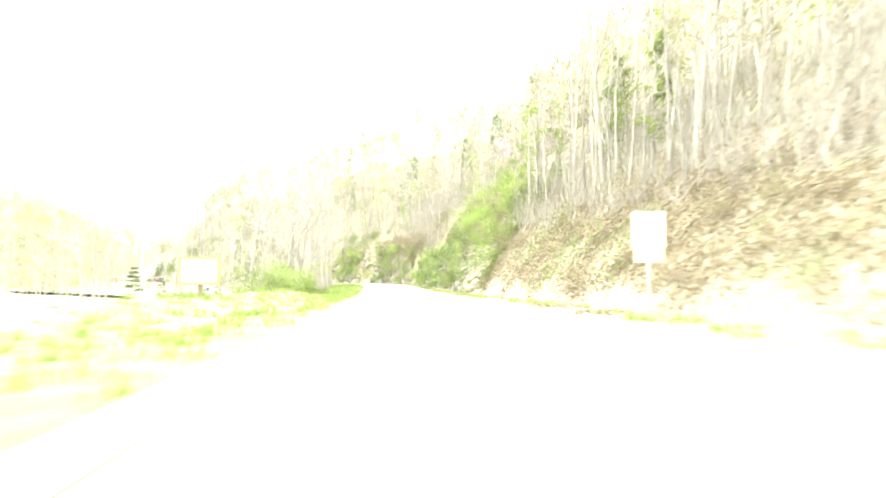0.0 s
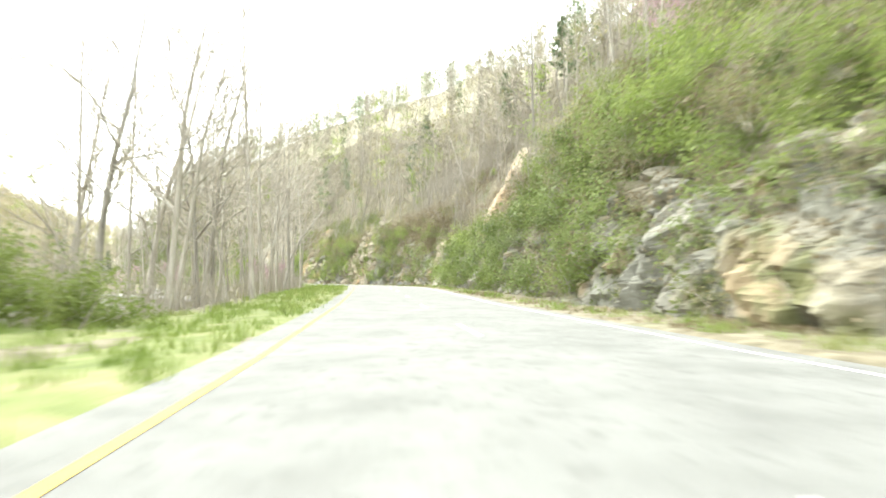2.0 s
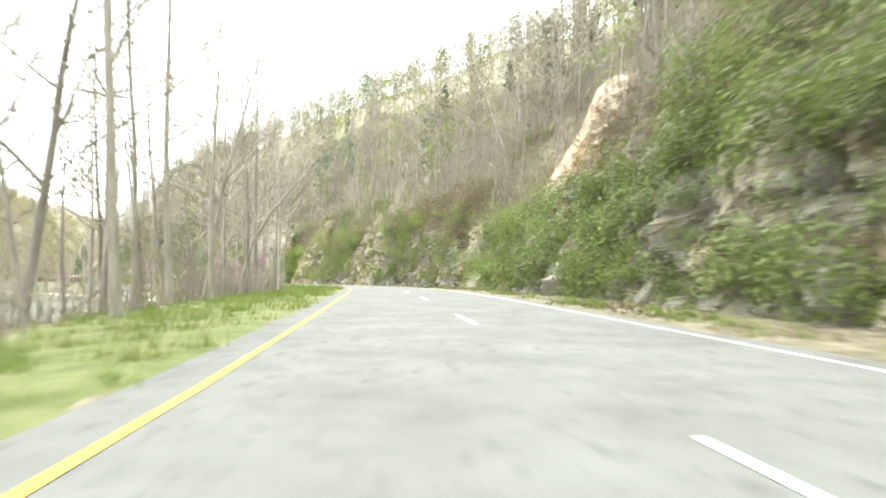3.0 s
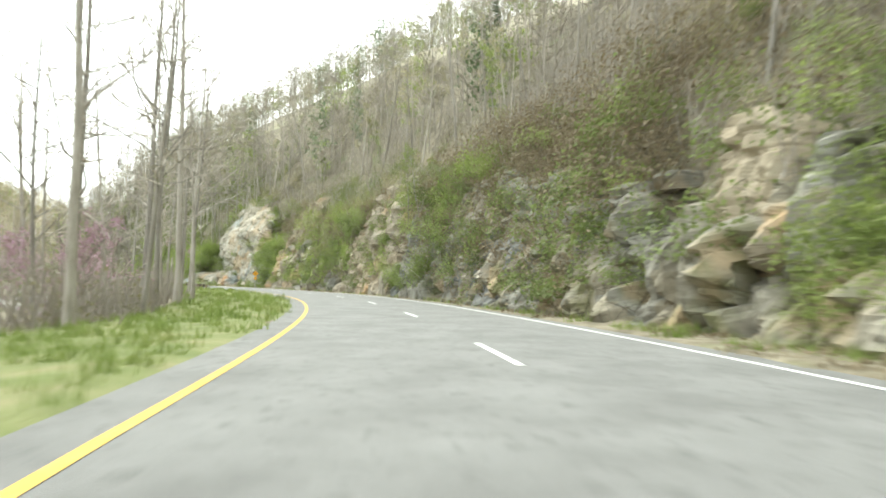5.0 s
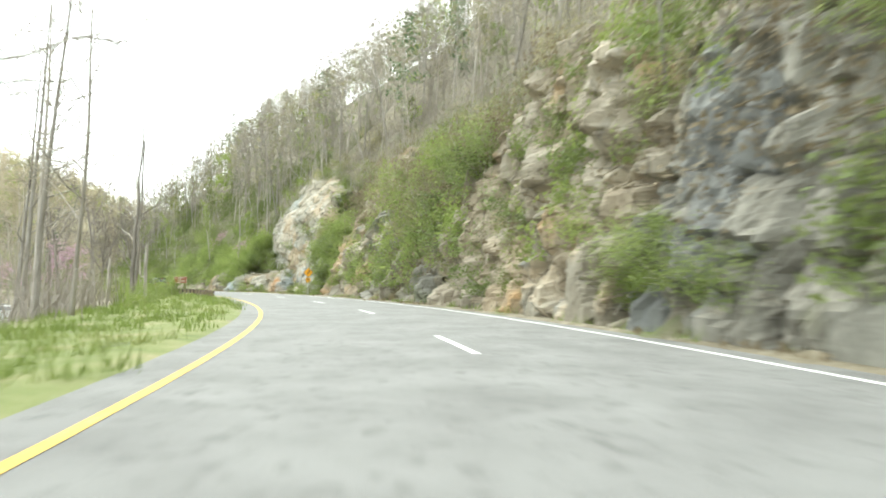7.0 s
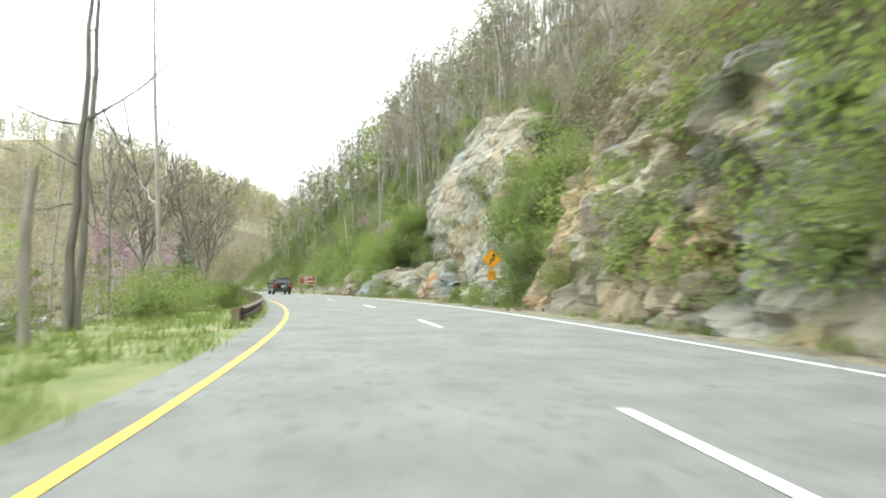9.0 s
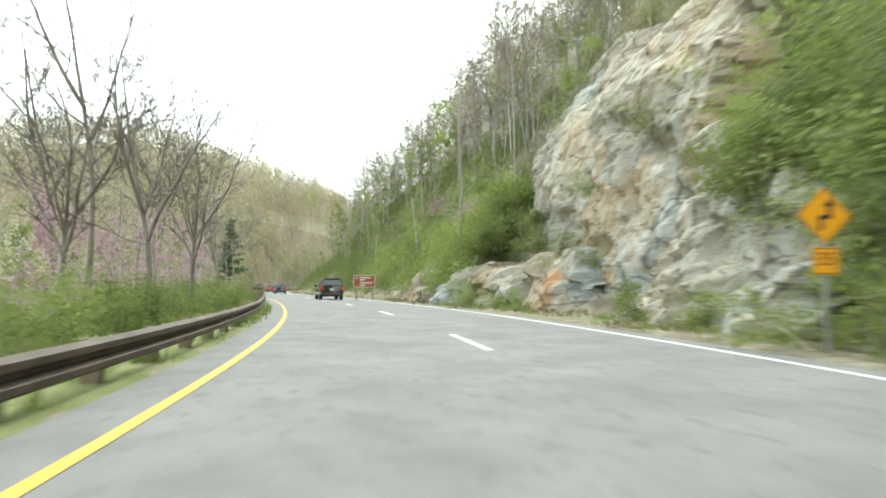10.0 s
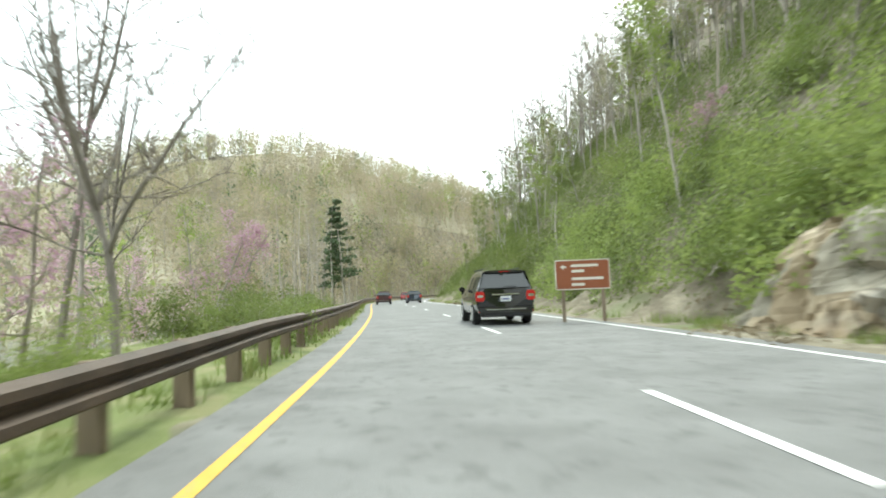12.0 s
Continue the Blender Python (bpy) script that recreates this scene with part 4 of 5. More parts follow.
# ---------------------------------------------------------------- far woods, joined
def far_tree(seed, height, twigs, leaves, leaf, spread, first=0.3):
    """A light tree for the distance: lists for wood and leaves."""
    r = random.Random(seed)
    wood, fol = Builder(), Builder()
    pts = wander(Vector((0, 0, -0.5)), Vector((0, 0, 1)), height, 3, 0.04, r)
    wood.tube(pts, [0.1, 0.08, 0.055, 0.015], 3)
    for _ in range(twigs):
        f = first + (1 - first) * r.random()
        p = pts[min(2, int(f * 3))].lerp(pts[min(3, int(f * 3) + 1)], f * 3 - min(2, int(f * 3)))
        az = r.uniform(0, 6.28)
        d = Vector((math.cos(az), math.sin(az), r.uniform(0.3, 1.3))).normalized()
        e = p + d * height * spread * r.uniform(0.5, 1.1) * (1.2 - 0.7 * f)
        n = d.orthogonal().normalized() * 0.04
        k = len(wood.v)
        wood.v += [p - n, p + n, e]
        wood.f.append((k, k + 1, k + 2))
        for _ in range(5):
            q = p.lerp(e, r.uniform(0.3, 1.0))
            g = q + (d + Vector((r.gauss(0, 0.7), r.gauss(0, 0.7), r.gauss(0.2, 0.5)))).normalized() * height * 0.09
            n2 = (g - q).orthogonal().normalized() * 0.03
            k = len(wood.v)
            wood.v += [q - n2, q + n2, g]
            wood.f.append((k, k + 1, k + 2))
        for _ in range(leaves):
            q = p.lerp(e, r.uniform(0.35, 1.1)) + Vector((r.gauss(0, 0.5), r.gauss(0, 0.5), r.gauss(0, 0.4)))
            fol.fleck(q, leaf * r.uniform(0.55, 1.2), r)
    return wood, fol


def scatter_joined(name, builders, places, mat, label, hug=False):
    """Joins many copies of light trees into one object."""
    V, F, n = [], [], 0
    r = random.Random(len(places))
    places = np.array(places)
    zero = terrain(places[:, 0], places[:, 1]) if hug else None
    dx = terrain(places[:, 0] + 1.0, places[:, 1]) - zero if hug else None
    dy = terrain(places[:, 0], places[:, 1] + 1.0) - zero if hug else None
    for n_p, p in enumerate(places):
        b = builders[r.randrange(len(builders))]
        if not b.v:
            continue
        a, k = r.uniform(0, 6.28), r.uniform(0.75, 1.25)
        v = np.array([tuple(q) for q in b.v]) * k
        c, s = math.cos(a), math.sin(a)
        vx, vy = v[:, 0] * c - v[:, 1] * s, v[:, 0] * s + v[:, 1] * c
        tilt = np.clip(vx * dx[n_p] + vy * dy[n_p], -2.5, 2.5) if hug else 0
        V.append(np.c_[vx + p[0], vy + p[1], v[:, 2] + p[2] + tilt])
        F += [[i + n for i in f] for f in b.f]
        n += len(v)
    ob = mesh_object(name, np.concatenate(V), F, mat)
    return tagged(ob, label, "woods", kind="stuff")


def slope_places(n, s0, s1, l0, l1, seed):
    r = np.random.RandomState(seed)
    q = np.array([at(s, l)[:2] for s, l in zip(r.uniform(s0, s1, n), r.uniform(l0, l1, n))])
    return np.c_[q, terrain(q[:, 0], q[:, 1])]


def ridge_places(n, seed, west=-430, east=-150, south=150, north=580):
    r = np.random.RandomState(seed)
    x, y = r.uniform(west, east, n), r.uniform(south, north, n)
    z = terrain(x, y)
    s, l = road_coords(x, y)
    ok = ((l < -24) & (l > -420)) | (l > 40)
    return np.c_[x, y, z][ok]


def slab_view(p):
    s, l = [float(v[0]) for v in road_coords(p[:1], p[1:2])]
    return 96 < s < 124 and l < 20


bare = [far_tree(200 + i, h, 30, 0, 0.2, 0.27, 0.22) for i, h in enumerate((13, 15, 11))]
bud = [far_tree(210 + i, h, 20, 5, 0.16, 0.25) for i, h in enumerate((11, 13))]
leafy = [far_tree(220 + i, h, 13, 20, 0.2, 0.3, 0.15) for i, h in enumerate((9, 11))]
dark = [far_tree(230 + i, h, 28, 15, 0.2, 0.25, 0.15) for i, h in enumerate((12, 15))]
near_right = np.array([p for p in slope_places(1380, -10, 420, 17, 78, 1) if not slab_view(p)])
left_bank = slope_places(560, -20, 430, -54, -150, 2)
crest = slope_places(420, 40, 330, 74, 130, 9)
hill = ridge_places(900, 3)
canopy_at = np.concatenate([ridge_places(2800, 5), ridge_places(1300, 6, -330, -200, 250, 420)])
np.random.RandomState(7).shuffle(canopy_at)
every = np.concatenate([near_right, crest, left_bank, hill])
np.random.RandomState(4).shuffle(every)
a, b, c = int(len(every) * 0.52), int(len(every) * 0.89), int(len(every) * 0.96)
scatter_joined("bare_woods", [t[0] for t in bare], every[:a], TWIG, "leafless grey-brown woods covering the hillsides")
scatter_joined("budding_woods_limbs", [t[0] for t in bud], every[a:b], TWIG, "thin grey limbs of budding hillside woods")
scatter_joined("budding_woods", [t[1] for t in bud], every[a:b], BUD, "pale yellow-green spring buds of hillside woods")
scatter_joined("leafing_woods", [t[1] for t in leafy], every[b:c], FRESH, "fresh green leaves among hillside woods")
scatter_joined("evergreen_woods", [t[1] for t in dark], every[c:], NEEDLE, "scattered dark evergreens on the hillsides")

def canopy_tree(seed, n, leaf, w, h):
    """A crown of small flecks on a thin stem, for the far ridge."""
    r, b = random.Random(seed), Builder()
    for _ in range(n):
        a, q, z = r.uniform(0, 6.28), r.random() ** 0.55, r.random()
        wide = w * (0.35 + 0.65 * math.sin(math.pi * (0.15 + 0.8 * z)))
        p = Vector((math.cos(a) * q * wide, math.sin(a) * q * wide, h * (0.25 + 0.75 * z) + r.gauss(0, 0.4)))
        k = len(b.v)
        b.v += [p + Vector((r.gauss(0, leaf), r.gauss(0, leaf), r.gauss(0, leaf))) for _ in range(3)]
        b.f.append((k, k + 1, k + 2))
    for _ in range(5):
        a = r.uniform(0, 6.28)
        p, e = Vector((0, 0, h * r.uniform(-0.05, 0.4))), Vector((math.cos(a) * w * 0.6, math.sin(a) * w * 0.6, h * r.uniform(0.7, 1.0)))
        k = len(b.v)
        b.v += [p - Vector((0.07, 0, 0)), p + Vector((0.07, 0, 0)), e]
        b.f.append((k, k + 1, k + 2))
    return b


crowns = [canopy_tree(260 + i, 105, 0.24, w, h) for i, (w, h) in enumerate(((3.4, 11), (2.8, 13), (4.0, 10)))]
p1, p2, p3 = int(len(canopy_at) * 0.68), int(len(canopy_at) * 0.90), int(len(canopy_at) * 0.965)
scatter_joined("ridge_woods_bare", crowns, canopy_at[:p1], RIDGE_TWIG, "leafless tan woods on the far ridge")
scatter_joined("ridge_woods_budding", crowns, canopy_at[p1:p2], BUD, "yellow-green budding woods on the far ridge")
scatter_joined("ridge_woods_green", crowns, canopy_at[p2:p3], FRESH, "fresh green trees on the far ridge")
scatter_joined("ridge_woods_evergreen", crowns, canopy_at[p3:], NEEDLE, "dark evergreens on the far ridge")

# low growth on the slopes, joined
def low_clump(seed, n, size, w, h):
    r = random.Random(seed)
    b = Builder()
    for _ in range(n):
        a, q = r.uniform(0, 6.28), r.random() ** 0.5
        b.fleck(Vector((math.cos(a) * q * w, math.sin(a) * q * w, abs(r.gauss(0, h * 0.5)) + 0.1)), size * r.uniform(0.55, 1.3), r)
    return b


def clump_places(n, s0, s1, l0, l1, seed, skip=None):
    p = slope_places(n, s0, s1, l0, l1, seed)
    return p if skip is None else np.array([q for q in p if not skip(*[float(v[0]) for v in road_coords(q[:1], q[1:2])])])


shrubs = [low_clump(300 + i, 270, 0.066, 1.1, 1.6) for i in range(3)]
scatter_joined("green_undergrowth", shrubs, np.concatenate([clump_places(780, 229.5, 330, 7.9, 28, 21, lambda s, l: s < 246 and l < 10.0), clump_places(230, 58, 98, 9.5, 17, 22), clump_places(6, 20, 60, 8.8, 13, 30), clump_places(50, 184, 205, 10.5, 17, 28), clump_places(45, 98, 124, 8.8, 11, 27), clump_places(40, 152, 215, 10, 17, 23, bare_rock)]), FRESH, "fresh green undergrowth spilling down the bank", hug=True)
thin_shrubs = [low_clump(310 + i, 100, 0.09, 1.1, 1.6) for i in range(3)]
scatter_joined("dry_undergrowth", thin_shrubs, np.concatenate([clump_places(420, 20, 240, 11, 34, 24, bare_rock), clump_places(260, 60, 330, -9, -24, 25, open_bank)]), BUD, "thin yellow-green undergrowth below the trees", hug=True)
def face_places(spec, seed):
    r = random.Random(seed)
    return [tuple(face_point(r.uniform(a, b), r.uniform(c, d))) for n, a, b, c, d in spec for _ in range(n)]


fine_shrubs = [low_clump(320 + i, 400, 0.06, 1.0, 1.5) for i in range(3)]
scatter_joined("hanging_green", fine_shrubs, face_places([(26, 62, 84, 2.5, 11.5), (12, 82, 97, 0, 11), (16, 97, 126, 0, 4.5), (6, 138, 155, 1, 9), (6, 128, 140, 2, 8), (10, 155, 198, 1, 9), (14, 154, 160.5, 3.5, 9), (10, 165.5, 170, 3, 9), (8, 168, 182, 1, 8), (12, 183, 192, 1, 9), (14, 118, 126.5, 0.5, 7), (16, 207, 210, 0.3, 6), (5, 199, 205, 0, 3), (16, 192.5, 198.5, 0.3, 6.5), (7, 196, 205, 7.5, 11), (10, 209, 213, 2.5, 5), (24, 181, 193, 0.5, 9), (14, 237, 247, 0.5, 4), (130, 234, 268, 0.3, 6.5), (30, 233.4, 237, 2.5, 6)], 41), FRESH, "fresh green growth hanging on the rock")
scatter_joined("creeper_mass", fine_shrubs, face_places([(50, 78, 97, 0, 10), (16, 97, 112, 0, 4.5), (50, 97, 126, 0, 5), (20, 134, 155, 0, 5), (22, 128, 141, 1, 7), (10, 153, 160, 0, 6), (22, 166, 193, 0, 7), (20, 60, 82, 0, 6)], 42), IVY, "dark green creeper trailing over the bank")

dead = []
for i in range(3):
    r, b = random.Random(470 + i), Builder()
    for _ in range(110):
        b.fleck(Vector((r.gauss(0, 0.6), r.gauss(0, 0.6), r.gauss(0.1, 0.4))), r.uniform(0.035, 0.085), r)
    for _ in range(9):
        p = Vector((r.gauss(0, 0.5), r.gauss(0, 0.5), r.gauss(0.1, 0.3)))
        b.tube([p, p + Vector((r.gauss(0, 0.7), r.gauss(0, 0.7), r.gauss(0, 0.6)))], [0.014, 0.004], 3)
    dead.append(b)
scatter_joined("dead_vines", dead, np.concatenate([np.array(face_places([(130, 135, 160, 1.5, 8), (50, 136, 152, 0.3, 4), (30, 118, 130, 5.5, 10), (22, 164, 182, 8, 11), (40, 160, 184, 2, 9), (80, 182, 196, 1, 10), (40, 98, 128, 4, 11), (90, 60, 98, 1, 12), (80, 78, 112, 0.5, 10), (70, 144, 166, 3, 10), (190, 134, 162, 4.5, 11.5), (150, 12, 62, 0.3, 6), (40, 198, 212, 5, 13)], 61)), clump_places(170, 130, 160, 9.2, 18, 62), clump_places(60, 98, 130, 10, 18, 63), clump_places(120, 16, 62, 9.2, 17, 64)]), DRY_LEAF, "brown dead vines and leaves matted over the bank")
brush = []
for i in range(4):
    r, b = random.Random(480 + i), Builder()
    for _ in range(26):
        p = Vector((r.gauss(0, 0.9), r.gauss(0, 0.9), 0))
        e = p + Vector((r.gauss(0, 0.5), r.gauss(0, 0.5), r.uniform(0.8, 3.2)))
        n = (e - p).orthogonal().normalized() * 0.028
        k = len(b.v)
        b.v += [p - n, p + n, e]
        b.f.append((k, k + 1, k + 2))
        for _ in range(2):
            q = p.lerp(e, r.uniform(0.3, 0.9))
            g = q + Vector((r.gauss(0, 0.4), r.gauss(0, 0.4), r.uniform(0.1, 0.7)))
            k = len(b.v)
            b.v += [q - n * 0.6, q + n * 0.6, g]
            b.f.append((k, k + 1, k + 2))
    brush.append(b)
scatter_joined("bare_undergrowth", brush, np.concatenate([clump_places(900, 84, 240, 12, 40, 71, bare_rock), clump_places(420, 96, 166, 10.8, 25, 73), clump_places(260, 14, 64, 13, 26, 74), clump_places(160, 60, 200, -9, -13.5, 72)]), TWIG, "leafless grey saplings and brush on the slope")
drifts = []
for i in range(3):
    r, b = random.Random(450 + i), Builder()
    for _ in range(75):
        a, q = r.uniform(0, 6.28), r.random() ** 0.5 * 1.2
        b.fleck(Vector((math.cos(a) * q, math.sin(a) * q, r.uniform(0.02, 0.12))), r.uniform(0.04, 0.08), r)
    drifts.append(b)
scatter_joined("leaf_drift", drifts, np.concatenate([clump_places(700, 8, 66, 8.6, 19, 51), clump_places(300, 98, 215, 9.5, 19, 52, bare_rock), clump_places(520, 132, 162, 9.8, 21, 54), clump_places(120, 10, 330, 6.6, 8.0, 53)]), DRY_LEAF, "brown fallen leaves drifted over the bank", hug=True)

tufts = []
for i in range(3):
    r, b = random.Random(400 + i), Builder()
    for _ in range(26):
        a, q = r.uniform(0, 6.28), r.random() * 0.35
        p = Vector((math.cos(a) * q, math.sin(a) * q, 0))
        t = p + Vector((r.gauss(0, 0.07), r.gauss(0, 0.07), r.uniform(0.1, 0.3)))
        n = Vector((math.sin(a), math.cos(a), 0)) * 0.012
        k = len(b.v)
        b.v += [p - n, p + n, t]
        b.f.append((k, k + 1, k + 2))
    tufts.append(b)
scatter_joined("grass", tufts, np.concatenate([slope_places(2900, 0, 330, -2.3, -8.5, 31), slope_places(700, 0, 330, 6.3, 7.8, 32), slope_places(260, 244, 300, 6.3, 9.0, 33)]) + np.array([0, 0, 0.02]), GRASS, "tufts of spring grass on the verges")

# fallen branches on the leafy slope
def fallen_branch(seed, s, l, d, length, w, turn):
    r, thing, b = random.Random(seed), new("fallen_branch"), Builder()
    p = wander(Vector((0, 0, 0.15)), d, length, 5, 0.1, r)
    b.tube(p, [w, w * 0.9, w * 0.75, w * 0.55, w * 0.35, 0.01], 5)
    b.done("stem", BARK, thing, shade=True)
    for j in (2, 3, 4):
        b = Builder()
        b.tube(wander(p[j], (d + Vector((r.gauss(0, 0.6), r.gauss(0, 0.6), r.gauss(0.2, 0.4)))).normalized(), r.uniform(0.6, 1.6), 3, 0.15, r), [w * 0.45, w * 0.3, w * 0.2, 0.004], 4)
        b.done("side_branch", BARK, thing, shade=True)
    g = on_ground(s, l)
    thing.matrix_basis = pose(g.x, g.y, g.z, 0, 0, turn_at(s) + turn)
    return tagged(thing, "pale fallen branch lying on the leafy slope", "branch", "fallen branches")


for i in range(16):
    r = random.Random(500 + i)
    fallen_branch(520 + i, r.uniform(95, 205), r.uniform(11.5, 19), Vector((r.uniform(-1, 1), r.uniform(-0.3, 0.3), r.uniform(0.2, 0.5))).normalized(), r.uniform(3, 6.5), r.uniform(0.04, 0.085), r.uniform(-40, 40))
for i, (s, l, d, length) in enumerate(((103.5, 14.6, (0.55, 0.1, 0.85), 5.5), (107.5, 16.4, (-0.75, -0.5, 0.35), 4.5), (106.5, 15.6, (-0.2, -0.8, 0.5), 4.0))):
    fallen_branch(560 + i, s, l, Vector(d).normalized(), length, 0.09, 0)


def snag(s, l, height, radius, seed):
    """A dead trunk snapped off short, with a jagged top and two limb stubs."""
    r, t, b = random.Random(seed), new("dead_snag"), Builder()
    pts = wander(Vector((0, 0, -0.4)), Vector((0.02, 0.0, 1)).normalized(), height + 0.4, 6, 0.03, r)
    b.tube(pts, [radius * f for f in (1.3, 1.05, 1.0, 0.95, 0.92, 0.88, 0.8)], 10)
    top = len(b.v) - 10
    tip = [b.v[top + k] + Vector((0, 0, r.uniform(0.05, 0.45))) for k in range(10)]
    b.v += tip + [pts[-1] - Vector((0, 0, 0.1))]
    for k in range(10):
        k2 = (k + 1) % 10
        b.f += [(top + k, top + k2, top + 10 + k2, top + 10 + k), (top + 10 + k, top + 10 + k2, top + 20)]
    b.done("trunk", BARK, t)
    for k in (3, 5):
        b = Builder()
        a = r.uniform(0, 6.28)
        b.tube(wander(pts[k], Vector((math.cos(a), math.sin(a), 0.4)).normalized(), r.uniform(0.4, 0.9), 3, 0.1, r), [0.05, 0.04, 0.03, 0.015], 5)
        b.done("limb_stub", BARK, t)
    g = on_ground(s, l)
    t.location = g
    return tagged(t, "grey dead trunk snapped off short beside the verge", "tree")


snag(197.9, -6.8, 3.7, 0.115, 11)


def twin_dead_tree(s, l):
    """Two gaunt trunks from one foot, with a few long bare limbs."""
    r, t = random.Random(77), new("twin_dead_tree")
    foot = on_ground(s, l)
    for lean, rad in ((0.45, 0.13), (0.62, 0.115)):
        b = Builder()
        start = foot + Vector((r.gauss(0, 0.05), r.gauss(0, 0.05), -0.3)) + (at(s, l + 0.5 * (lean - 0.5), 0) - at(s, l, 0)) * 2.5
        end = at(s + 0.3, l + lean, 12.5)
        b.tube([start.lerp(end, k / 10) - foot + Vector((r.gauss(0, 0.035), r.gauss(0, 0.035), 0)) for k in range(11)], [rad * (1.15 - 0.085 * k) for k in range(11)], 8)
        b.done("trunk", DARK_BARK, t, shade=True)
    for l0, h0, l1, h1, w in ((0.25, 5.7, 3.3, 8.7, 0.055), (0.1, 5.6, -2.1, 6.4, 0.045), (0.05, 3.4, -1.9, 3.2, 0.04), (0.1, 4.5, -1.2, 5.3, 0.045),
                              (0.2, 3.2, 0.75, 2.5, 0.035), (0.35, 8.4, 1.0, 9.1, 0.03), (0.4, 7.0, 0.9, 7.6, 0.025), (0.4, 9.6, -0.8, 11.4, 0.035)):
        b = Builder()
        a, e = at(s, l + l0, h0) - foot, at(s + r.uniform(-0.5, 0.5), l + l1, h1) - foot
        sag = (e - a).length * 0.06
        pts = [a.lerp(e, k / 6) - Vector((0, 0, sag * math.sin(math.pi * k / 6))) + Vector((r.gauss(0, 0.025), r.gauss(0, 0.025), r.gauss(0, 0.025))) for k in range(7)]
        b.tube(pts, [w * (1 - 0.13 * k) for k in range(7)], 5)
        for k in (3, 4, 5, 6):
            b.tube(wander(pts[k], (e - a).normalized() + Vector((r.gauss(0, 0.5), r.gauss(0, 0.5), r.gauss(0.2, 0.5))), r.uniform(0.2, 0.55), 2, 0.2, r), [0.012, 0.009, 0.003], 3)
        b.done("limb", DARK_BARK, t, shade=True)
    for ob in t.children:
        ob.location = (0, 0, 0)
    t.location = foot
    return tagged(t, "gaunt dead tree with two grey trunks and long limbs", "tree")


twin_dead_tree(203.0, -7.6)
snag(209.0, -9.0, 3.0, 0.12, 12)
plant("tall", 104.6, 14.4, 0.95)
for s, h, k in ((164.2, 5.2, 0.7), (162.6, 5.4, 0.65), (165.6, 5.0, 0.6)):
    plant("green", 0, 0, k, place=face_point(s, h))
for s, h, k in ((151, 7.0, 0.95), (152, 7.3, 0.8), (149.6, 6.8, 0.6)):
    plant("bush", 0, 0, k, place=face_point(s, h))

# leftovers of kinds that were not planted
for kind, made in KINDS.items():
    for i, ob in enumerate(made):
        if (kind, i) not in used:
            for o in (*ob.children_recursive, ob):
                bpy.data.objects.remove(o)

# ---------------------------------------------------------------- signs and rail
def metal(name, color, rough=0.35, metallic=0.0, coat=0.0, spec=0.5):
    return material(name, [tuple(c * 0.92 for c in color), color], scale=3, rough=rough, bump=0.03, bump_scale=30, metal=metallic, coat=coat, spec=spec)


WHITE_SHEET = metal("white_sign_sheet", (0.72, 0.71, 0.67), 0.45)
BUFF = metal("buff_sign_sheet", (0.70, 0.54, 0.33), 0.45)
AMBER = metal("amber_sign_sheet", (0.80, 0.36, 0.015), 0.45)
BLACK = metal("black_sign_ink", (0.02, 0.02, 0.02), 0.5)
BROWN = metal("brown_sign_sheet", (0.27, 0.085, 0.035), 0.5)
CREAM = metal("cream_sign_ink", (0.72, 0.68, 0.60), 0.55)
TIMBER = material("weathered_timber", [(0.17, 0.13, 0.09), (0.28, 0.22, 0.16)], scale=5, rough=0.9, bump=0.5, bump_scale=25, stretch=(1, 1, 0.15))
STEEL = material("galvanised_steel", [(0.36, 0.37, 0.37), (0.48, 0.49, 0.49)], scale=4, rough=0.45, bump=0.1, metal=0.8)
RUST = material("rusted_rail_steel", [(0.035, 0.026, 0.02), (0.07, 0.05, 0.036), (0.11, 0.078, 0.055)], scale=1.2, rough=0.7, bump=0.3, bump_scale=20, metal=0.25)
BOARDS = material("yellow_boards", [(0.50, 0.30, 0.07), (0.58, 0.37, 0.10), (0.64, 0.43, 0.14)], scale=3, rough=0.7, bump=0.15, bump_scale=30)


def flat(name, outline, depth, y, mat, parent):
    """A thin plate in the x-z plane with its face at y, towards -y."""
    bm = bmesh.new()
    f = bm.faces.new([bm.verts.new((x, y, z)) for x, z in outline])
    got = bmesh.ops.extrude_face_region(bm, geom=[f])
    bmesh.ops.translate(bm, verts=[v for v in got["geom"] if isinstance(v, bmesh.types.BMVert)], vec=(0, depth, 0))
    bmesh.ops.recalc_face_normals(bm, faces=bm.faces)
    return part(name, bm, mat, parent)


def rounded(w, h, r, cx=0.0, cz=0.0, turn=0.0, n=4):
    pts = []
    for k, (sx, sz) in enumerate(((1, 1), (-1, 1), (-1, -1), (1, -1))):
        for i in range(n + 1):
            a = math.pi / 2 * (k + i / n)
            x, z = sx * (w / 2 - r) + r * math.cos(a), sz * (h / 2 - r) + r * math.sin(a)
            pts.append((cx + x * math.cos(turn) - z * math.sin(turn), cz + x * math.sin(turn) + z * math.cos(turn)))
    return pts


def words(text, size, x, z, y, mat, parent, name="lettering"):
    cu = bpy.data.curves.new(name, "FONT")
    cu.body, cu.size, cu.extrude, cu.align_x, cu.align_y = text, size, 0.001, "CENTER", "CENTER"
    ob = new(name, cu)
    ob.data.materials.append(mat)
    ob.matrix_basis = pose(x, y, z, 90, 0, 0)
    ob.parent = parent
    return ob


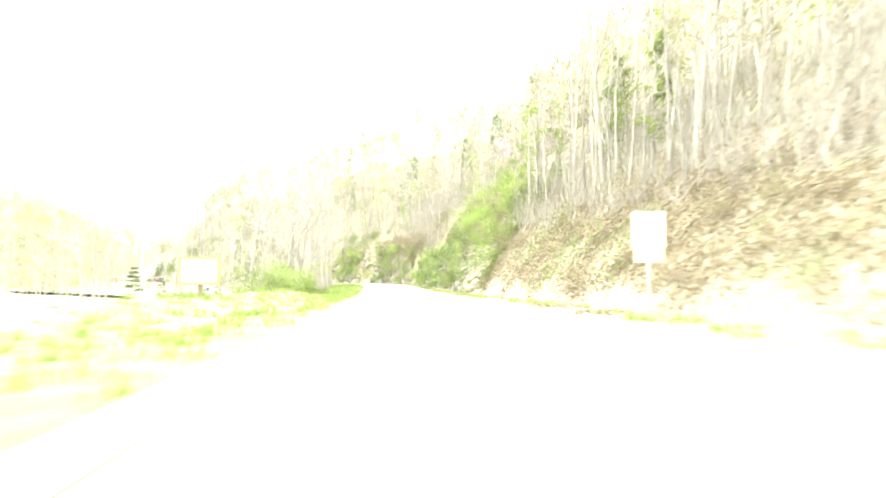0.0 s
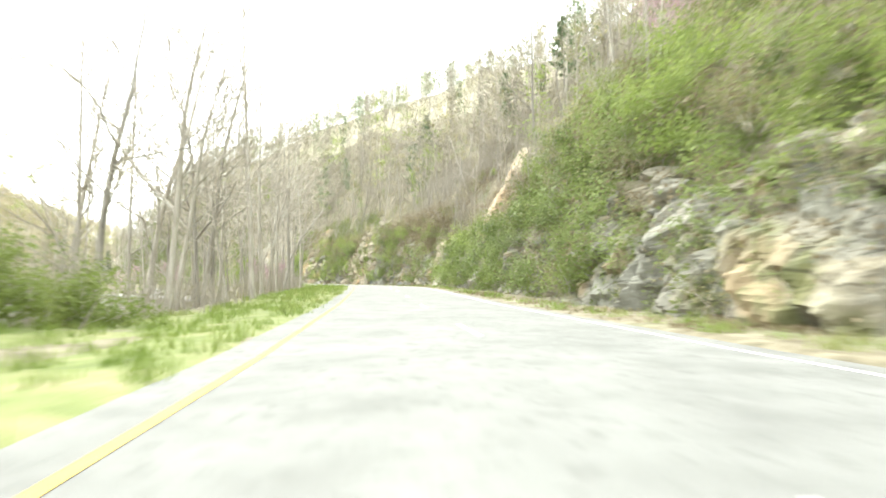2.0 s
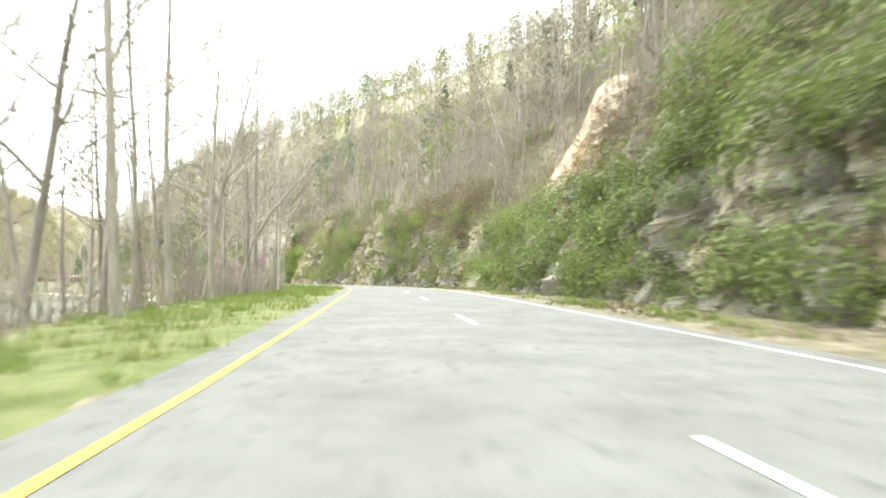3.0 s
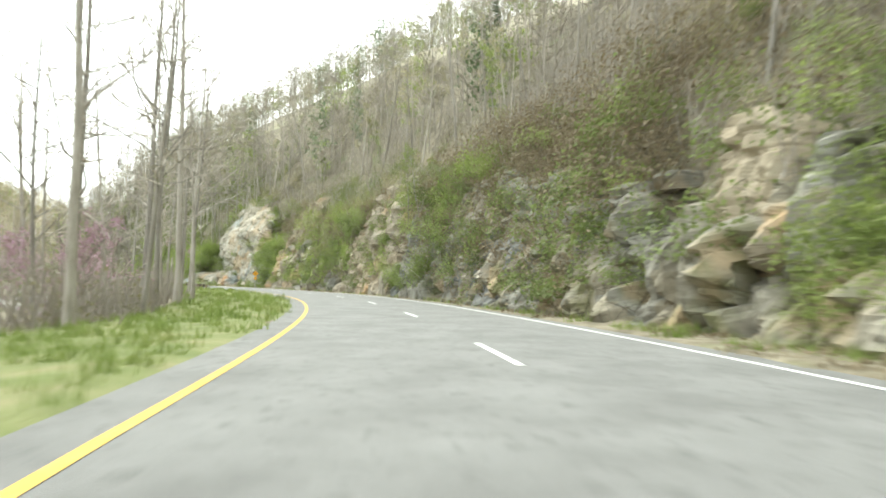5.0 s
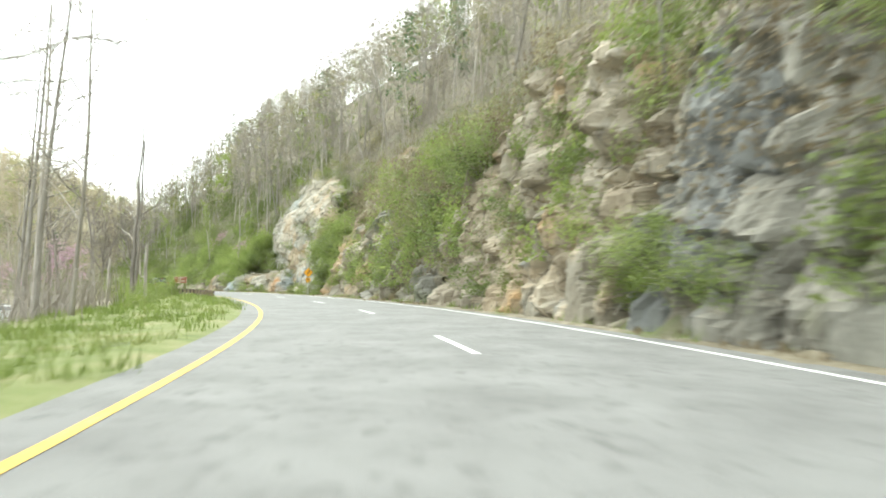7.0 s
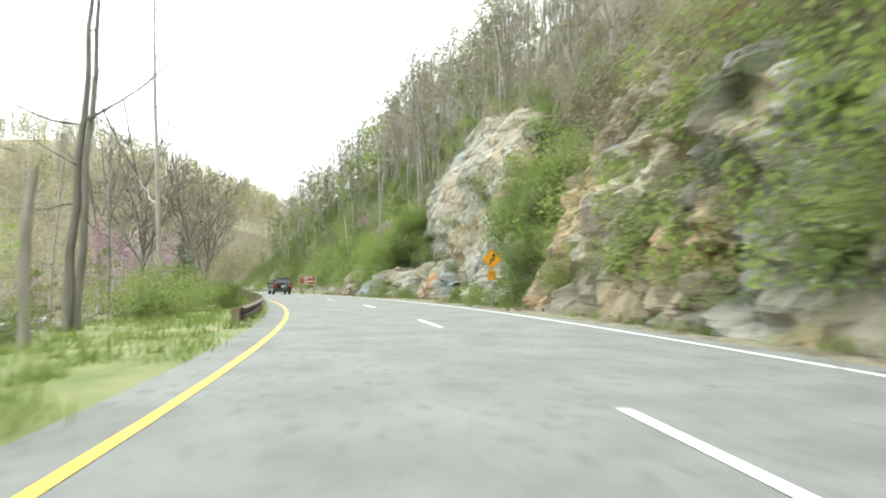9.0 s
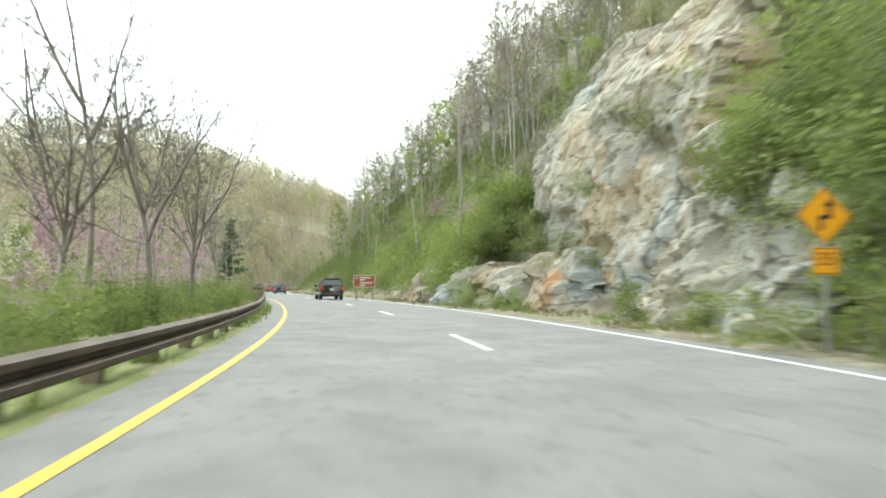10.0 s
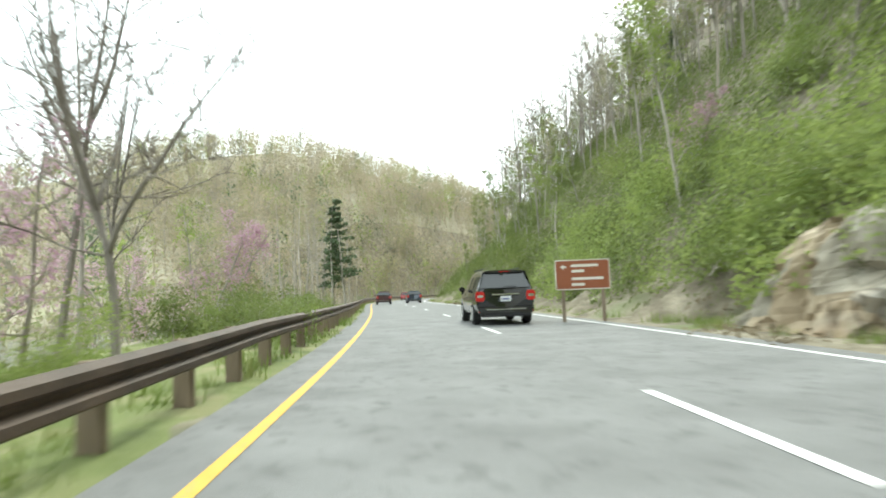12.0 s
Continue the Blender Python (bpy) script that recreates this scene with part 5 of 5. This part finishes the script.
def warning_sign():
    t = new("warning_sign")
    bm = bmesh.new()
    box(bm, -0.035, 0.035, 0.012, 0.05, -1.5, 2.45, 0.006)
    part("post", bm, STEEL, t, "galvanised steel post")
    k, q = 0.60, math.pi / 4
    plate = flat("diamond_plate", rounded(k, k, 0.04, 0, 2.0, q), 0.006, 0.0, AMBER, t)
    flat("border", rounded(k - 0.03, k - 0.03, 0.035, 0, 2.0, q), 0.002, -0.003, BLACK, plate)
    flat("panel", rounded(k - 0.055, k - 0.055, 0.03, 0, 2.0, q), 0.002, -0.006, AMBER, plate)
    a = [(-0.10, 1.78), (-0.035, 1.78), (-0.035, 1.945), (0.105, 1.945), (0.105, 2.13), (0.165, 2.13), (0.073, 2.25), (-0.02, 2.13), (0.04, 2.13), (0.04, 2.005), (-0.10, 2.005)]
    flat("arrow", a, 0.002, -0.009, BLACK, plate)
    low = flat("speed_plate", rounded(0.40, 0.40, 0.03, 0, 1.34), 0.006, 0.0, AMBER, t)
    flat("border", rounded(0.375, 0.375, 0.025, 0, 1.34), 0.002, -0.003, BLACK, low)
    flat("panel", rounded(0.35, 0.35, 0.02, 0, 1.34), 0.002, -0.006, AMBER, low)
    words("35", 0.27, 0, 1.36, -0.008, BLACK, low)
    return tagged(t, "amber diamond reverse-turn warning sign above a 35 plate", "road sign")


def direction_sign():
    t = new("direction_sign")
    w, h, cz = 1.70, 0.94, 1.47
    for x in (-0.62, 0.62):
        bm = bmesh.new()
        box(bm, x - 0.05, x + 0.05, 0.02, 0.12, -0.6, cz + 0.4, 0.01)
        part("post", bm, TIMBER, t, "square timber post")
    board = flat("board", rounded(w, h, 0.05, 0, cz), 0.02, 0.0, CREAM, t)
    flat("face", rounded(w - 0.06, h - 0.06, 0.04, 0, cz), 0.003, -0.004, BROWN, board)
    ar = [(-0.68, cz + 0.25), (-0.58, cz + 0.34), (-0.58, cz + 0.28), (-0.50, cz + 0.28), (-0.50, cz + 0.22), (-0.58, cz + 0.22), (-0.58, cz + 0.16)]
    flat("arrow", ar, 0.002, -0.007, CREAM, board)
    for x, z, wd in ((0.07, 0.28, 0.84), (-0.14, 0.11, 0.40), (0.15, -0.13, 0.98), (-0.14, -0.31, 0.40)):
        flat("text_bar", rounded(wd, 0.085, 0.02, x, cz + z), 0.002, -0.007, CREAM, board)
    return tagged(t, "brown roadside direction sign with cream border and text bars", "road sign")


def notice_board():
    t = new("notice_board")
    bm = bmesh.new()
    box(bm, -0.07, 0.07, 0.06, 0.2, -0.9, 1.05, 0.012)
    part("post", bm, TIMBER, t, "square timber post")
    bm = bmesh.new()
    box(bm, -0.8, 0.8, 0.0, 0.26, 0.97, 2.12, 0.02)
    case = part("case", bm, BOARDS, t)
    # front is the case's yellow, washed out in its colour for bright light
    bm = bmesh.new()
    box(bm, -0.74, 0.74, -0.02, 0.0, 1.03, 2.06, 0.01)
    part("front_panel", bm, BUFF, t, "yellow front panel paled by glare")
    for x0, x1, z0, z1 in ((-0.8, 0.8, 2.06, 2.12), (-0.8, 0.8, 0.97, 1.03), (-0.8, -0.74, 1.032, 2.058), (0.74, 0.8, 1.032, 2.058)):
        bm = bmesh.new()
        box(bm, x0, x1, -0.035, -0.002, z0, z1, 0.008)
        part("frame_rail", bm, BOARDS, case)
    for z, wd in ((1.78, 1.0), (1.52, 1.2), (1.28, 0.8)):
        flat("text_bar", rounded(wd, 0.08, 0.02, 0, z), 0.004, -0.026, CREAM, t)
    return tagged(t, "yellow-orange box-shaped roadside board on one timber post", "sign board")


def low_wall():
    t = new("low_wall")
    bm = bmesh.new()
    box(bm, -5.0, 0.0, 0.0, 0.34, -0.6, 0.16, 0.02)
    part("body", bm, PALE_ASPHALT, t, "grey concrete wall body")
    bm = bmesh.new()
    box(bm, -5.03, 0.04, -0.06, 0.4, 0.163, 0.27, 0.02)
    part("coping", bm, PALE_ASPHALT, t, "pale concrete coping")
    return tagged(t, "low grey concrete wall ending in the grass", "wall")


def regulatory_sign():
    t = new("regulatory_sign")
    bm = bmesh.new()
    box(bm, -0.05, 0.05, 0.02, 0.1, -0.8, 3.2, 0.008)
    part("post", bm, STEEL, t, "galvanised steel post")
    panel = flat("panel", rounded(1.08, 1.2, 0.05, 0, 2.68), 0.02, 0.0, WHITE_SHEET, t)
    flat("face", rounded(1.03, 1.15, 0.04, 0, 2.68), 0.003, -0.004, WHITE_SHEET, panel)
    flat("lower_plate", rounded(1.0, 0.42, 0.04, 0, 1.84), 0.02, 0.0, BUFF, t)
    return tagged(t, "white roadside sign panel above an amber plate", "road sign")


def stand(ob, s, l, turn=0.0):
    p = at(s, l)
    ob.matrix_basis = pose(p.x, p.y, p.z, 0, 0, turn_at(s) + turn)
    return ob


stand(warning_sign(), 207.9, 6.65, -4)
ds = direction_sign()
ds.matrix_basis = pose(-97.1, 223.25, -0.12, 0, 0, 46)
stand(notice_board(), 28.0, -7.95, 8)
stand(low_wall(), 24.0, -7.0, 4)
stand(regulatory_sign(), 19.8, 8.5, -4)


def guard_rail(s0, s1, l):
    t = new("guard_rail")
    o = at(s0, l)
    t.location = o
    ss = np.arange(s0, s1 + 0.01, 1.9)

    def sag(s):
        return float(np.interp(s, [199, 224, 232, 240], [-0.26, -0.22, -0.08, 0.05]))

    prof = [(-0.03, 0.40), (0.05, 0.44), (0.05, 0.50), (-0.02, 0.545), (-0.02, 0.575), (0.05, 0.62), (0.05, 0.68), (-0.03, 0.72), (-0.045, 0.72), (-0.05, 0.56), (-0.045, 0.40)]
    for i in range(0, len(ss) - 1, 2):
        part_s = [ss[i] + (min(ss[min(i + 2, len(ss) - 1)] + 0.06, s1) - ss[i]) * k / 4 for k in range(5)]
        bm = bmesh.new()
        rings = [[bm.verts.new(at(s, l + d * (1 + 0.02 * (i % 4 == 0)), h + sag(s)) - o) for d, h in prof] for s in part_s]
        for a, b in zip(rings, rings[1:]):
            for k in range(len(prof)):
                bm.faces.new((a[k], a[(k + 1) % len(prof)], b[(k + 1) % len(prof)], b[k]))
        for r in (rings[0], rings[-1]):
            bm.faces.new(r)
        bmesh.ops.recalc_face_normals(bm, faces=bm.faces)
        part("rail_beam", bm, RUST, t)
    for s in ss:
        bm = bmesh.new()
        box(bm, -0.09, 0.09, -0.075, 0.075, -0.7, 0.70, 0.01)
        p = at(s, l - 0.16, sag(s)) - o
        bmesh.ops.transform(bm, matrix=pose(p.x, p.y, p.z, 0, 0, turn_at(s)), verts=bm.verts)
        part("post", bm, TIMBER, t, "dark timber post")
    return tagged(t, "dark rusted steel guard rail on timber posts along the verge", "guard rail")


guard_rail(199, 430, -2.5)


# ---------------------------------------------------------------- vehicles
GLASS = metal("tinted_glass", (0.015, 0.018, 0.02), 0.06, 0.0, 0.0, 0.9)
CHROME = metal("chrome_trim", (0.75, 0.76, 0.77), 0.12, 1.0)
RUBBER = metal("tyre_rubber", (0.02, 0.02, 0.02), 0.85)
RIM = metal("alloy_rim", (0.5, 0.51, 0.52), 0.3, 0.9)
RED = metal("red_lens", (0.38, 0.012, 0.012), 0.2, 0.0, 0.5)
RED.node_tree.nodes["Principled BSDF"].inputs["Emission Color"].default_value = (1.0, 0.03, 0.02, 1)
RED.node_tree.nodes["Principled BSDF"].inputs["Emission Strength"].default_value = 0.05
PLASTIC = metal("black_plastic", (0.025, 0.025, 0.027), 0.6)
PLATE = metal("white_plate", (0.75, 0.76, 0.78), 0.4)
INK = metal("plate_ink", (0.08, 0.10, 0.25), 0.5)


def vehicle(name, paint, length, width, belt, roof, stations, label, plate=True, rails=False):
    """A car with its tail at y = 0 and nose at +y. stations: y, bottom, belt height, roof height, half width factor, roof factor."""
    t = new(name)
    bm = bmesh.new()
    hw = width / 2
    rings = []
    for y, zb, zbelt, zr, wf, rf in stations:
        w = hw * wf
        half = [(0, zb), (w * 0.86, zb), (w * 0.97, zb + 0.12), (w, zb + 0.32), (w, zbelt - 0.16), (w * 0.965, zbelt), (hw * rf, zr - 0.07 if zr > zbelt + 0.12 else zbelt + 0.012), (hw * rf * 0.9, zr if zr > zbelt + 0.12 else zbelt + 0.02), (0, max(zr + 0.015, zbelt + 0.035))]
        ring = []
        for x, z in half + [(-x, z) for x, z in half[-2:0:-1]]:
            lean = 0.0
            if y < 0.05 and z > zbelt:
                lean = (z - zbelt) * 0.42
            elif y < 0.05 and z < zbelt - 0.5:
                lean = 0.06
            ring.append(bm.verts.new((x, y + lean, z)))
        rings.append(ring)
    n = len(rings[0])
    for a, b in zip(rings, rings[1:]):
        for k in range(n):
            bm.faces.new((a[k], b[k], b[(k + 1) % n], a[(k + 1) % n]))
    bm.faces.new(rings[0])
    bm.faces.new(rings[-1][::-1])
    bmesh.ops.recalc_face_normals(bm, faces=bm.faces)
    bmesh.ops.bevel(bm, geom=[e for e in bm.edges if len(e.link_faces) == 2 and e.calc_face_angle() > 0.5], offset=0.03, segments=2, affect="EDGES")
    part("body", bm, paint, t, shade=False)

    def slab(nm, pts, thick, mat, parent=t, label=""):
        b2 = bmesh.new()
        vs = [b2.verts.new(p) for p in pts]
        f = b2.faces.new(vs)
        f.normal_update()
        nn = f.normal.copy()
        got = bmesh.ops.extrude_face_region(b2, geom=[f])
        bmesh.ops.translate(b2, verts=[v for v in got["geom"] if isinstance(v, bmesh.types.BMVert)], vec=nn * thick)
        bmesh.ops.recalc_face_normals(b2, faces=b2.faces)
        return part(nm, b2, mat, parent, label)

    rf = stations[1][5]
    zb = stations[0][2]
    zr = stations[0][3]
    top = zr - 0.13
    ly = lambda z: (z - zb) * 0.42 - 0.006
    rw = hw * rf
    slab("rear_window", [(-hw * 0.86, ly(zb + 0.05), zb + 0.05), (hw * 0.86, ly(zb + 0.05), zb + 0.05), (rw * 0.93, ly(top), top), (-rw * 0.93, ly(top), top)], 0.012, GLASS)
    # side windows follow the cabin's stations
    cab = [q for q in stations if q[3] > q[2] + 0.3]
    for side in (-1, 1):
        for a, b in zip(cab, cab[1:]):
            if b[0] - a[0] < 0.45:
                continue
            y0, y1 = a[0] + 0.10 + (0.12 if a is cab[0] else 0), b[0] - 0.05
            pts = []
            for q, y, f in ((a, y0, 0.10), (b, y1, 0.10), (b, y1, 0.80), (a, y0, 0.80)):
                z = q[2] + (q[3] - 0.07 - q[2]) * f
                x = hw * q[4] * 0.965 + (hw * q[5] - hw * q[4] * 0.965) * f + 0.004
                pts.append((side * x, y + (0.14 * f if q is cab[0] else 0) - (0.30 * f if q is cab[-1] and q is b else 0), z))
            slab("side_window", pts if side > 0 else pts[::-1], 0.01, GLASS)
    f0, f1 = cab[-1], stations[stations.index(cab[-1]) + 1]
    slab("windscreen", [(-hw * 0.8, f1[0] - 0.03, f1[2] + 0.06), (hw * 0.8, f1[0] - 0.03, f1[2] + 0.06), (hw * f0[5] * 0.9, f0[0] + 0.06, f0[3] - 0.03), (-hw * f0[5] * 0.9, f0[0] + 0.06, f0[3] - 0.03)][::-1], 0.012, GLASS)
    for side in (-1, 1):
        b2 = bmesh.new()
        x0, x1 = sorted((side * hw * 0.70, side * hw * 0.99))
        box(b2, x0, x1, -0.035, 0.10, zb - 0.34, zb - 0.04, 0.03)
        lamp = part("tail_light", b2, RED, t, "red tail light")
        b2 = bmesh.new()
        box(b2, x0 + 0.05, x1 - 0.05, -0.042, -0.03, zb - 0.23, zb - 0.15, 0.004)
        part("reflector", b2, CHROME, lamp)
        b2 = bmesh.new()
        x0, x1 = sorted((side * hw * 0.62, side * hw * 0.92))
        box(b2, x0, x1, -0.045, 0.02, 0.40, 0.47, 0.01)
        part("bumper_reflector", b2, RED, t, "red bumper reflector")
        b2 = bmesh.new()
        xm = side * (hw + 0.10)
        ym = cab[-1][0] + 0.10
        box(b2, xm - 0.10, xm + 0.10, ym - 0.05, ym + 0.10, belt + 0.02, belt + 0.17, 0.03)
        part("wing_mirror", b2, paint, t)
        if rails:
            b2 = bmesh.new()
            box(b2, side * rw * 0.86 - 0.02, side * rw * 0.86 + 0.02, 0.55, 2.6, roof + 0.02, roof + 0.055, 0.01)
            part("roof_rail", b2, PLASTIC, t)
    b2 = bmesh.new()
    box(b2, -hw * 0.93, hw * 0.93, -0.07, 0.16, 0.36, 0.56, 0.035)
    bumper = part("bumper", b2, paint, t)
    b2 = bmesh.new()
    box(b2, -hw * 0.66, hw * 0.66, -0.085, -0.06, 0.475, 0.50, 0.006)
    part("chrome_strip", b2, CHROME, bumper)
    b2 = bmesh.new()
    box(b2, -hw * 0.85, hw * 0.85, -0.04, 0.16, 0.26, 0.37, 0.03)
    part("lower_valance", b2, PLASTIC, t)
    if plate:
        b2 = bmesh.new()
        box(b2, -0.16, 0.16, -0.02, 0.0, zb - 0.36, zb - 0.20, 0.006)
        pl = part("number_plate", b2, PLATE, t, "white number plate")
        b2 = bmesh.new()
        box(b2, -0.11, 0.11, -0.024, -0.018, zb - 0.31, zb - 0.26)
        part("plate_bar", b2, INK, pl)
        b2 = bmesh.new()
        box(b2, -0.42, 0.42, -0.035, 0.0, zb - 0.165, zb - 0.125, 0.012)
        part("chrome_handle", b2, CHROME, t, "chrome tailgate bar")
        b2 = bmesh.new()
        box(b2, -0.05, 0.36, ly(zb + 0.1) - 0.03, ly(zb + 0.1) - 0.012, zb + 0.075, zb + 0.10, 0.004)
        part("wiper", b2, PLASTIC, t)
        b2 = bmesh.new()
        box(b2, -rw * 0.9, rw * 0.9, (zr - zb) * 0.42 - 0.12, (zr - zb) * 0.42 + 0.2, zr - 0.035, zr + 0.02, 0.015)
        sp = part("spoiler", b2, paint, t)
        b2 = bmesh.new()
        box(b2, -0.16, 0.16, (zr - zb) * 0.42 - 0.128, (zr - zb) * 0.42 - 0.10, zr - 0.02, zr, 0.003)
        part("brake_light", b2, RED, sp)
    r = 0.36 if rails else 0.32
    for y in (0.95, length - 0.95):
        for side in (-1, 1):
            wheel = new("wheel")
            wheel.parent = t
            wheel.location = (side * (hw - 0.12), y, r)
            b2 = bmesh.new()
            bmesh.ops.create_cone(b2, cap_ends=True, segments=28, radius1=r, radius2=r, depth=0.24, matrix=pose(0, 0, 0, 0, 90, 0))
            bmesh.ops.bevel(b2, geom=[e for e in b2.edges if e.calc_face_angle() > 1.0], offset=0.03, segments=2, affect="EDGES")
            part("tyre", b2, RUBBER, wheel)
            b2 = bmesh.new()
            bmesh.ops.create_cone(b2, cap_ends=True, segments=20, radius1=r * 0.66, radius2=r * 0.6, depth=0.26, matrix=pose(0, 0, 0, 0, 90 * side, 0))
            part("rim", b2, RIM, wheel)
    return tagged(t, label, "car", "cars on the road")


PAINT_BLACK = metal("black_car_paint", (0.012, 0.013, 0.015), 0.22, 0.0, 1.0)
PAINT_WINE = metal("dark_red_car_paint", (0.075, 0.03, 0.032), 0.25, 0.0, 1.0)
PAINT_NAVY = metal("navy_car_paint", (0.03, 0.045, 0.075), 0.25, 0.0, 1.0)
PAINT_GREY = metal("grey_car_paint", (0.16, 0.165, 0.17), 0.25, 0.2, 1.0)

SUV = [(0.0, 0.36, 1.08, 1.64, 0.93, 0.70), (0.12, 0.33, 1.08, 1.66, 0.97, 0.72), (0.85, 0.30, 1.06, 1.69, 1.0, 0.74), (1.75, 0.28, 1.04, 1.70, 1.0, 0.74), (2.65, 0.28, 1.02, 1.66, 1.0, 0.73),
       (3.45, 0.28, 1.02, 1.04, 1.0, 0.72), (4.25, 0.30, 0.95, 0.97, 0.97, 0.70), (4.68, 0.34, 0.78, 0.80, 0.86, 0.62)]
suv = vehicle("suv", PAINT_BLACK, 4.72, 1.84, 1.05, 1.70, SUV, "glossy black sport utility vehicle in the outer lane", rails=True)
suv.matrix_basis = pose(-98.2, 220.9, float(at(249.4, 3)[2]) + 0.02, 0, 0, 55)
stand(vehicle("hatchback", PAINT_WINE, 4.5, 1.8, 1.0, 1.6, [(y * 0.96, a, b - 0.04, max(c - 0.12, b), w, r) for y, a, b, c, w, r in SUV], "dark red hatchback far ahead in the inner lane", plate=False), 305, -0.1)
stand(vehicle("hatchback", PAINT_NAVY, 4.5, 1.8, 1.0, 1.6, [(y * 0.96, a, b - 0.06, max(c - 0.18, b), w, r) for y, a, b, c, w, r in SUV], "navy blue hatchback far ahead in the outer lane", plate=False), 307, 3.6)
stand(vehicle("hatchback", PAINT_GREY, 4.5, 1.8, 1.0, 1.6, [(y * 0.96, a, b - 0.04, max(c - 0.14, b), w, r) for y, a, b, c, w, r in SUV], "grey hatchback far ahead on the bend", plate=False), 330, 3.6)
PAINT_RED = metal("red_car_paint", (0.35, 0.02, 0.02), 0.25, 0.0, 1.0)
stand(vehicle("hatchback", PAINT_RED, 4.5, 1.8, 1.0, 1.6, [(y * 0.96, a, b - 0.04, max(c - 0.14, b), w, r) for y, a, b, c, w, r in SUV], "red hatchback far ahead round the bend", plate=False), 352, -0.1)
PAINT_WHITE = metal("white_car_paint", (0.72, 0.72, 0.7), 0.3, 0.0, 0.5)
for paint, s, l, label in ((PAINT_WHITE, 231, -16.2, "white hatchback on the opposite carriageway"), (PAINT_GREY, 238, -16.4, "grey hatchback behind a white one on the opposite carriageway")):
    car = vehicle("hatchback", paint, 4.5, 1.8, 1.0, 1.6, [(y * 0.96, a, b - 0.04, max(c - 0.14, b), w, r) for y, a, b, c, w, r in SUV], label, plate=False)
    stand(car, s, l, 180)
    car.location.z = at(s, l, -2.83).z
